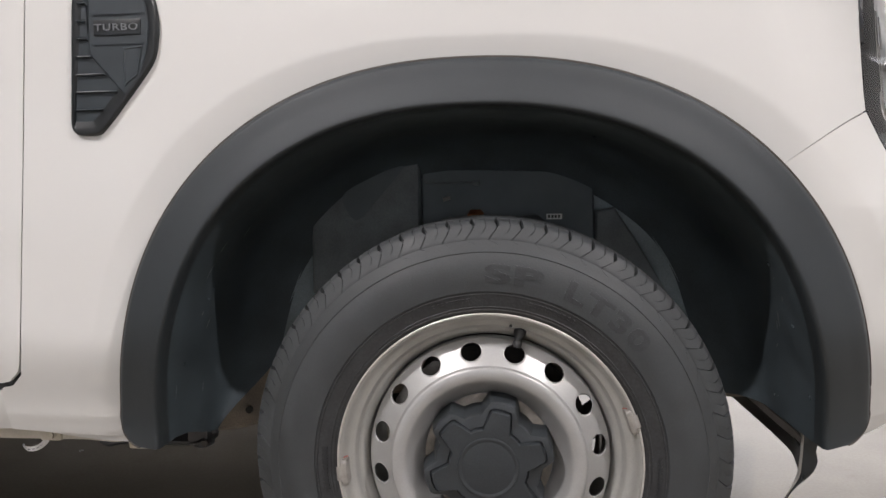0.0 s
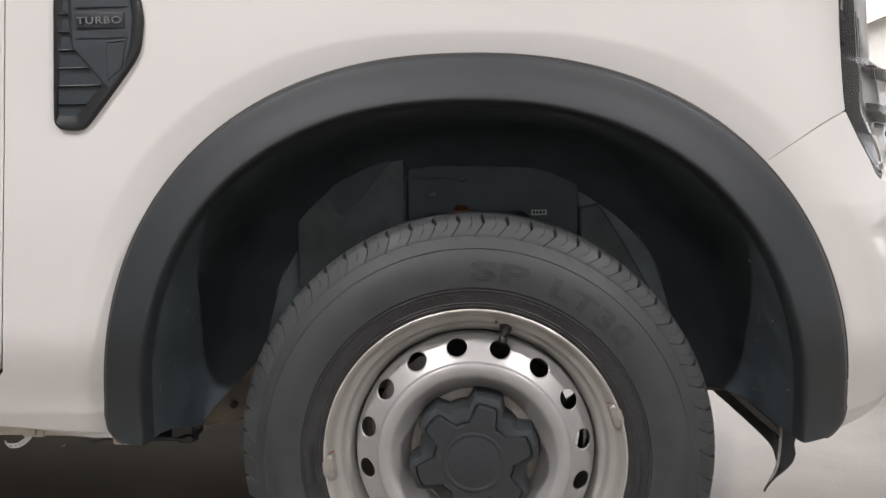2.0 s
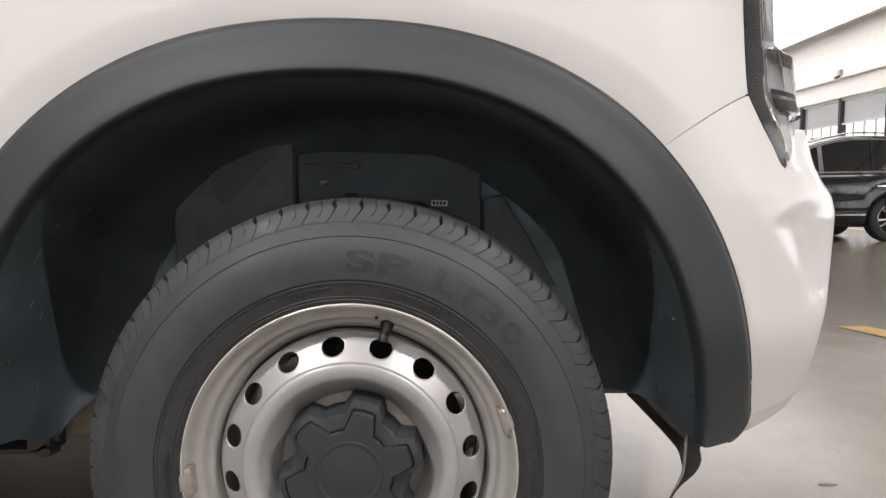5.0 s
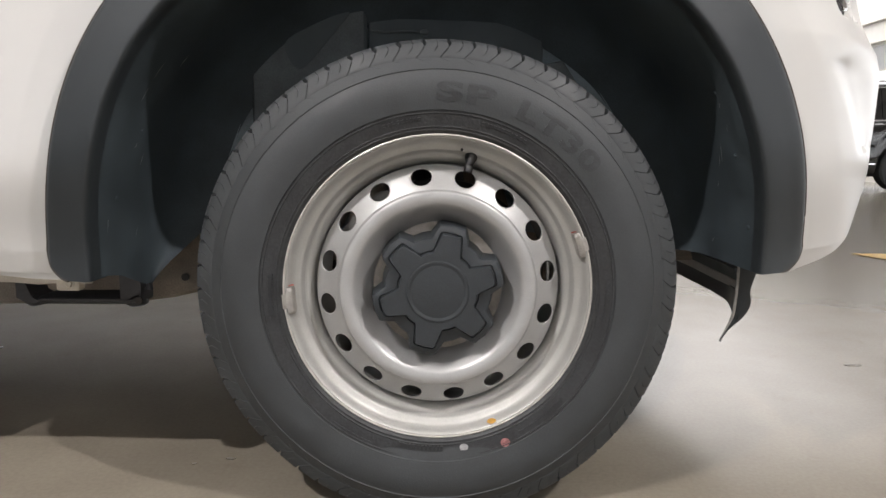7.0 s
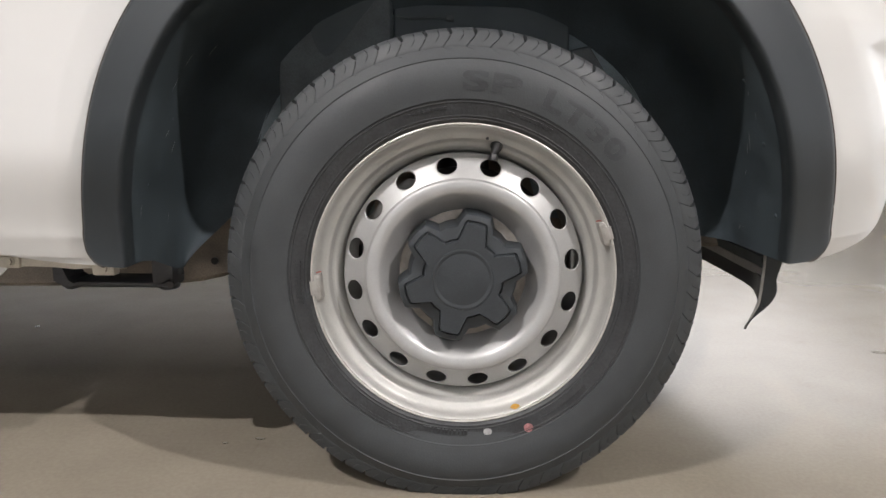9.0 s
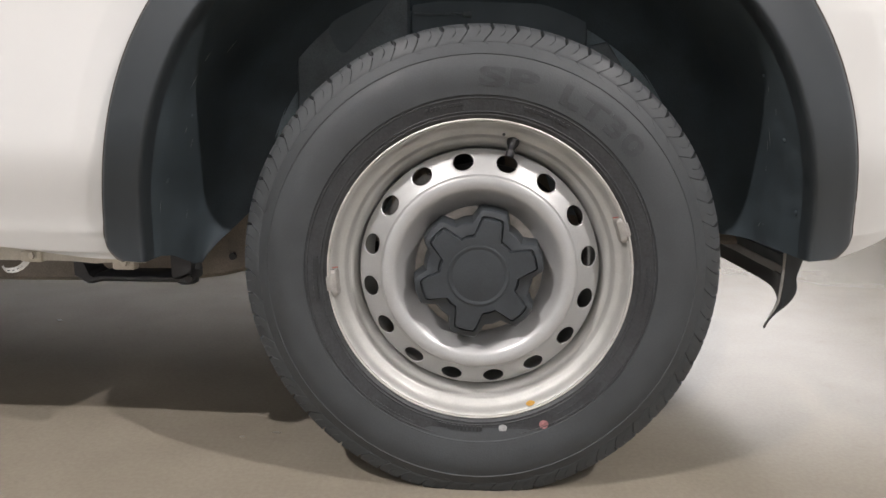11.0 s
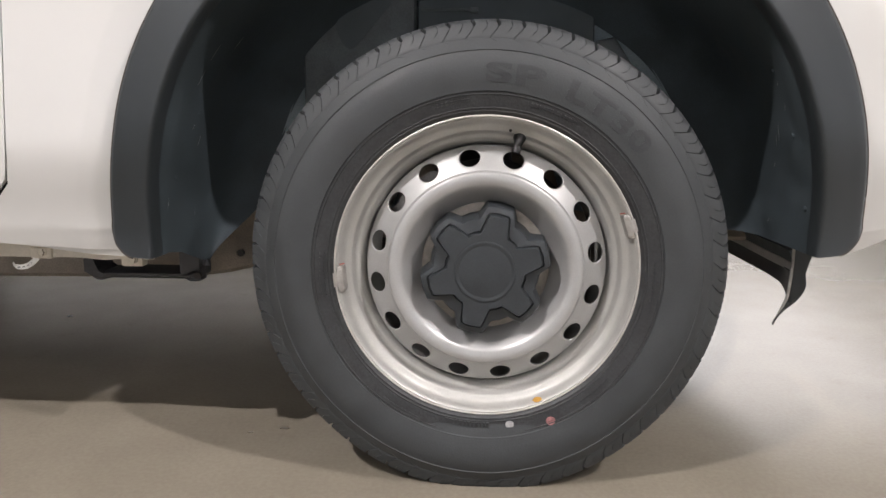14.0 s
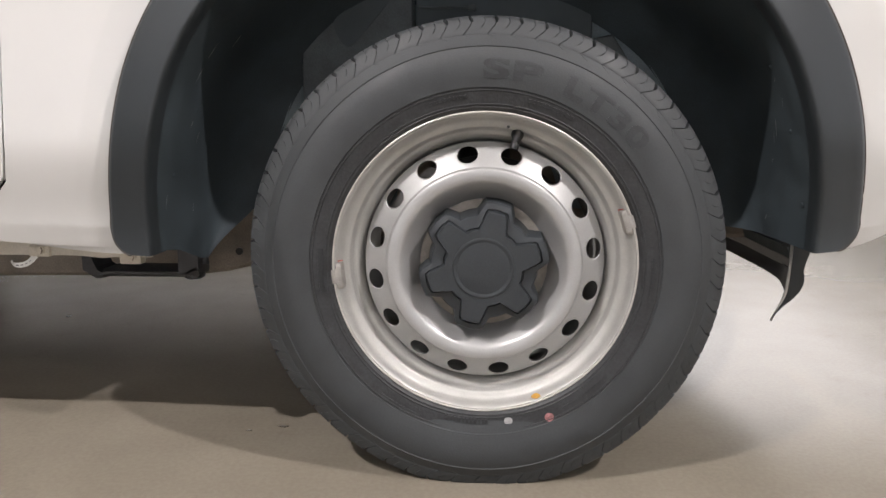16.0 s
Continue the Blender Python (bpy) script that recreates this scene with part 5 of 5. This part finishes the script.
wheel = part("wheel", rim_mesh(), SILVER_EDGE, truck, "silver painted steel wheel", sharp=60)
# rounded lip edge; a paler paint carries its bright highlight line
part("rim_edge", lathe([(0.2199, -0.0016), (0.2197, -0.0032), (0.2190, -0.0043), (0.2180, -0.0048), (0.2172, -0.0044), (0.2168, -0.0030)], 160), LIP, wheel, "outer edge of the rim lip, its highlight in brighter paint")
disc = part("wheel_disc", disc_mesh(), SILVER, wheel, "silver steel disc with sixteen round vent holes", sharp=70)
tyre = part("tyre", tyre_mesh(), RUBBER, wheel, "black rubber tyre with shoulder tread blocks and faint lettering", sharp=28)
part("bead_band", lathe([(0.2165, 0.0006), (0.221, -0.0040), (0.2235, -0.0052), (0.2242, -0.0062), (0.2252, -0.0064), (0.2258, -0.0060), (0.2275, -0.0065), (0.2282, -0.0074), (0.2292, -0.0076), (0.2298, -0.0071), (0.234, -0.0080), (0.244, -0.0100), (0.2462, -0.0104), (0.2468, -0.0113), (0.2478, -0.0114), (0.2484, -0.0107), (0.2503, -0.0110)], 160), RUBBER_DARK, wheel, "darker smooth rubber round the bead")

# the brake behind the vent holes
part("brake_disc", lathe([(0.155, 0.085), (0.155, 0.105), (0.06, 0.105)], 64), CAST, wheel)
part("brake_caliper", prism([ring_point(r, 0, radians(a))[::2] for r, a in ((0.085, 172), (0.150, 171), (0.153, 163), (0.147, 158), (0.157, 150), (0.157, 141), (0.150, 137), (0.156, 131), (0.157, 121), (0.149, 116), (0.085, 115))], 0.046, 0.14, 0.004), CALIPER, wheel, "grey cast brake caliper behind the vent holes")
part("hub_face", lathe([(0.0945, 0.0345), (0.090, 0.0340), (0.060, 0.0340), (0.02, 0.0340)], 72), HUB, wheel, "bare tan steel seat behind the cap")


# hub cap: a six-toothed base with a raised six-toothed face and a round boss
def gear(tip, root, tip_half, root_half, turn=76.4, teeth=6):
    """Outline of six blunt teeth; the halves are angles in degrees."""
    pts = []
    for k in range(teeth):
        c = turn + 360 / teeth * k
        for da, r in ((-root_half, root), (-tip_half - 0.6, tip - 0.003), (-tip_half + 1.6, tip), (0, tip + 0.0005), (tip_half - 1.6, tip), (tip_half + 0.6, tip - 0.003), (root_half, root), (180 / teeth, root + 0.0005)):
            a = radians(c + da)
            pts.append((r * math.cos(a), HZ + r * math.sin(a)))
    return pts


def gear_solid(outline_rings):
    """Stacked outlines (outline, y), closed in front."""
    bm = grid_bm([[(x, y, z) for x, z in o] for o, y in outline_rings], closed_v=True)
    bm.verts.ensure_lookup_table()
    n = len(outline_rings[0][0])
    last = bm.verts[-n:]
    c = bm.verts.new((0, outline_rings[-1][1], HZ))
    for i in range(n):
        bm.faces.new((last[i], last[(i + 1) % n], c))
    return bm


cap = part("hub_cap", gear_solid([(gear(0.0985, 0.0840, 13.5, 20.5), 0.052), (gear(0.0945, 0.0765, 12.6, 20.5), 0.004), (gear(0.0925, 0.0745, 12.2, 20.5), 0.0010), (gear(0.0855, 0.0590, 11.0, 20.6), -0.0012), (gear(0.0845, 0.0580, 10.6, 20.6), 0.0020)]), CAP, wheel, "matt black plastic six-lobed hub cap", sharp=22)
bm = gear_solid([(gear(0.0835, 0.0572, 10.4, 21.0), 0.0040), (gear(0.0822, 0.0562, 10.0, 21.0), -0.0055), (gear(0.0806, 0.0546, 9.6, 20.8), -0.0080)])
part("cap_face", bm, CAP, cap, sharp=22)
bm = lathe([(0.0445, -0.0078), (0.0440, -0.0090), (0.0425, -0.0096), (0.0405, -0.0092), (0.0385, -0.0084), (0.0375, -0.0083)], 72)
part("cap_boss_ring", bm, CAP, cap)
bm = lathe([(0.0378, -0.0083), (0.030, -0.0092), (0.015, -0.0100), (0.001, -0.0102)], 72)
part("cap_boss", bm, CAP, cap)

# the cap stands a little out of the bowl
cap.location, cap.scale = (0, -0.007, HZ * 0.008), (0.992, 1, 0.992)

# valve, balance weights and paint dots
d = Vector((0.0455, 0, 0.183)).normalized()
base = Vector((0, 0.026, HZ)) + d * 0.1935
part("valve_stem", tube([base, base + Vector((0, -0.004, 0)) - d * 0.002, base + Vector((0, -0.006, 0)) - d * 0.006, base - d * 0.014 + Vector((0, -0.009, 0)), base - d * 0.0145 + Vector((0, -0.009, 0)), base - d * 0.022 + Vector((0, -0.0105, 0))], [0.0092, 0.0090, 0.0074, 0.0058, 0.0066, 0.0060], 14), BLACK, wheel, "black rubber tyre valve with a cap")
x, _, z = ring_point(0.2005, 0, radians(80.5))
part("rim_hole", tube([(x, 0.0145, z), (x, 0.0190, z)], 0.0022, 10), INK, wheel)


def balance_weight(angle, span):
    """A zinc bar on the inside of the lip, held by a spring clip over its edge."""
    rows = []
    for i in range(9):
        a = radians(angle - span / 2 + span * i / 8)
        e = 0.0 if 0 < i < 8 else 0.0014
        rows.append([ring_point(r, y, a) for r, y in ((0.2055 + e, 0.016), (0.2050 + e, 0.006 + e), (0.2056 + e, -0.0012 + e), (0.2072 + e, -0.0040 + e), (0.2140 - e, -0.0055 + e), (0.2155 - e, -0.0045 + e), (0.2155, 0.004))])
    bm = grid_bm(rows, closed_v=True)
    vs = list(bm.verts)
    bm.faces.new(vs[:7])
    bm.faces.new(vs[-7:])
    part("balance_weight", bm, LEAD, wheel, "grey clip-on balance weight", smooth=False)
    rows = []
    for i in range(5):
        a = radians(angle - span * 0.26 + span * 0.52 * i / 4)
        rows.append([ring_point(r, y, a) for r, y in ((0.2105, -0.0062), (0.2150, -0.0068), (0.2200, -0.0056), (0.2228, -0.0030), (0.2238, 0.002), (0.2222, 0.003), (0.2208, -0.002), (0.2140, -0.0048))])
    part("clip", grid_bm(rows, closed_v=True), LEAD, wheel, smooth=False)


balance_weight(18.0, 9.5)
balance_weight(184.5, 10.5)
for angle in (178.6, 23.4):
    rows = [[ring_point(r, y, radians(angle + da)) for r, y in ((0.2060, 0.0090), (0.2092, 0.0065), (0.2120, 0.0005))] for da in (-0.25, 0.25)]
    part("marker_tick", grid_bm([[(x, y - 0.0012, z) for x, y, z in row] for row in rows]), RED_TICK, wheel, "red marker tick")
for x, z, r, m, lab in ((0.039, 0.106, 0.0062, WHITE_DOT, "white paint dot"), (0.099, 0.1145, 0.0068, RED_DOT, "red paint dot")):
    rad = math.hypot(x, z - HZ)
    y = -0.0082 if rad < 0.24 else -0.0099
    bm = bmesh.new()
    bm.faces.new([bm.verts.new((x + r * (1 + 0.05 * math.sin(3 * t)) * math.cos(t), y - 0.0012, z + r * math.sin(t))) for t in (2 * math.pi * k / 24 for k in range(24))])
    part("paint_dot", bm, m, wheel, lab)
bm = bmesh.new()
bm.faces.new([bm.verts.new((0.079 + (0.0065 + 0.0015 * math.sin(2 * t)) * math.cos(t), -0.0002 - 0.004, 0.1445 + 0.0042 * math.sin(t))) for t in (2 * math.pi * k / 20 for k in range(20))])
part("paint_dot", bm, ORANGE_DOT, wheel, "orange paint mark")


def sidewall_y(r):
    keys = ((0.2535, -0.0125), (0.264, -0.0140), (0.276, -0.0145), (0.288, -0.0132), (0.298, -0.0098), (0.305, -0.0064))
    for (r0, y0), (r1, y1) in zip(keys, keys[1:]):
        if r <= r1:
            return y0 + (y1 - y0) * (r - r0) / (r1 - r0)
    return keys[-1][1]


def sidewall_text(body, size, mid_angle, radius, depth=0.0006, spacing=1.1, bold=0.0, stretch=1.0):
    """Raised letters bent along the sidewall, upright at the top of the tyre."""
    bm = text_mesh(body, size, depth, spacing, bold)
    # cut fine enough to follow the bulge
    for k in range(1, 9):
        bmesh.ops.bisect_plane(bm, geom=list(bm.verts) + list(bm.edges) + list(bm.faces), plane_co=(0, size * 0.1 * k, 0), plane_no=(0, 1, 0))
    for v in bm.verts:
        r = radius + v.co.y
        a = radians(mid_angle) - v.co.x * stretch / radius
        v.co = Vector(ring_point(r, sidewall_y(r) - 0.0004 - v.co.z, a))
    return bm


part("raised_lettering", sidewall_text("SP", 0.036, 82.4, 0.2640, 0.0003, 1.10, 0.0016, 2.05), LETTER, wheel, "worn raised sidewall letters")
part("raised_lettering", sidewall_text("LT30", 0.037, 52.8, 0.2640, 0.0003, 1.12, 0.0016, 1.56), LETTER, wheel, "worn raised sidewall letters")
# small moulded marks too fine to read, as plain bars
random.seed(5)
for a0, a1, rad, hgt in ((60, 76, 0.2405, 0.005), (96, 108, 0.2405, 0.004), (174, 190, 0.2360, 0.007), (256, 272, 0.2330, 0.008), (300, 318, 0.2400, 0.005), (350, 364, 0.2390, 0.005), (232, 246, 0.2440, 0.004)):
    bm = bmesh.new()
    a = a0
    while a < a1:
        w = random.uniform(0.5, 1.2)
        rows = [[ring_point(rad + s * hgt / 2, y, radians(a + t)) for s, y in ((-1, -0.0088), (-0.8, -0.0105), (0.8, -0.0112), (1, -0.0095))] for t in (0, w)]
        grid_bm(rows, bm=bm)
        a += w + random.uniform(0.35, 0.8)
    tagged(part("moulded_mark", bm, RUBBER_DARK, wheel), kind="stuff")

# the far front wheel, plain
far = copy_thing(wheel, pose(0, 2 * MID_Y, 0, 0, 0, 180))
far.parent = truck

for x, turn, y in ((-3.22, 0, 0.0), (-3.22, 180, 2 * MID_Y)):
    rear = copy_thing(wheel, pose(x, y, 0, 0, 0, turn))
    rear.parent = truck
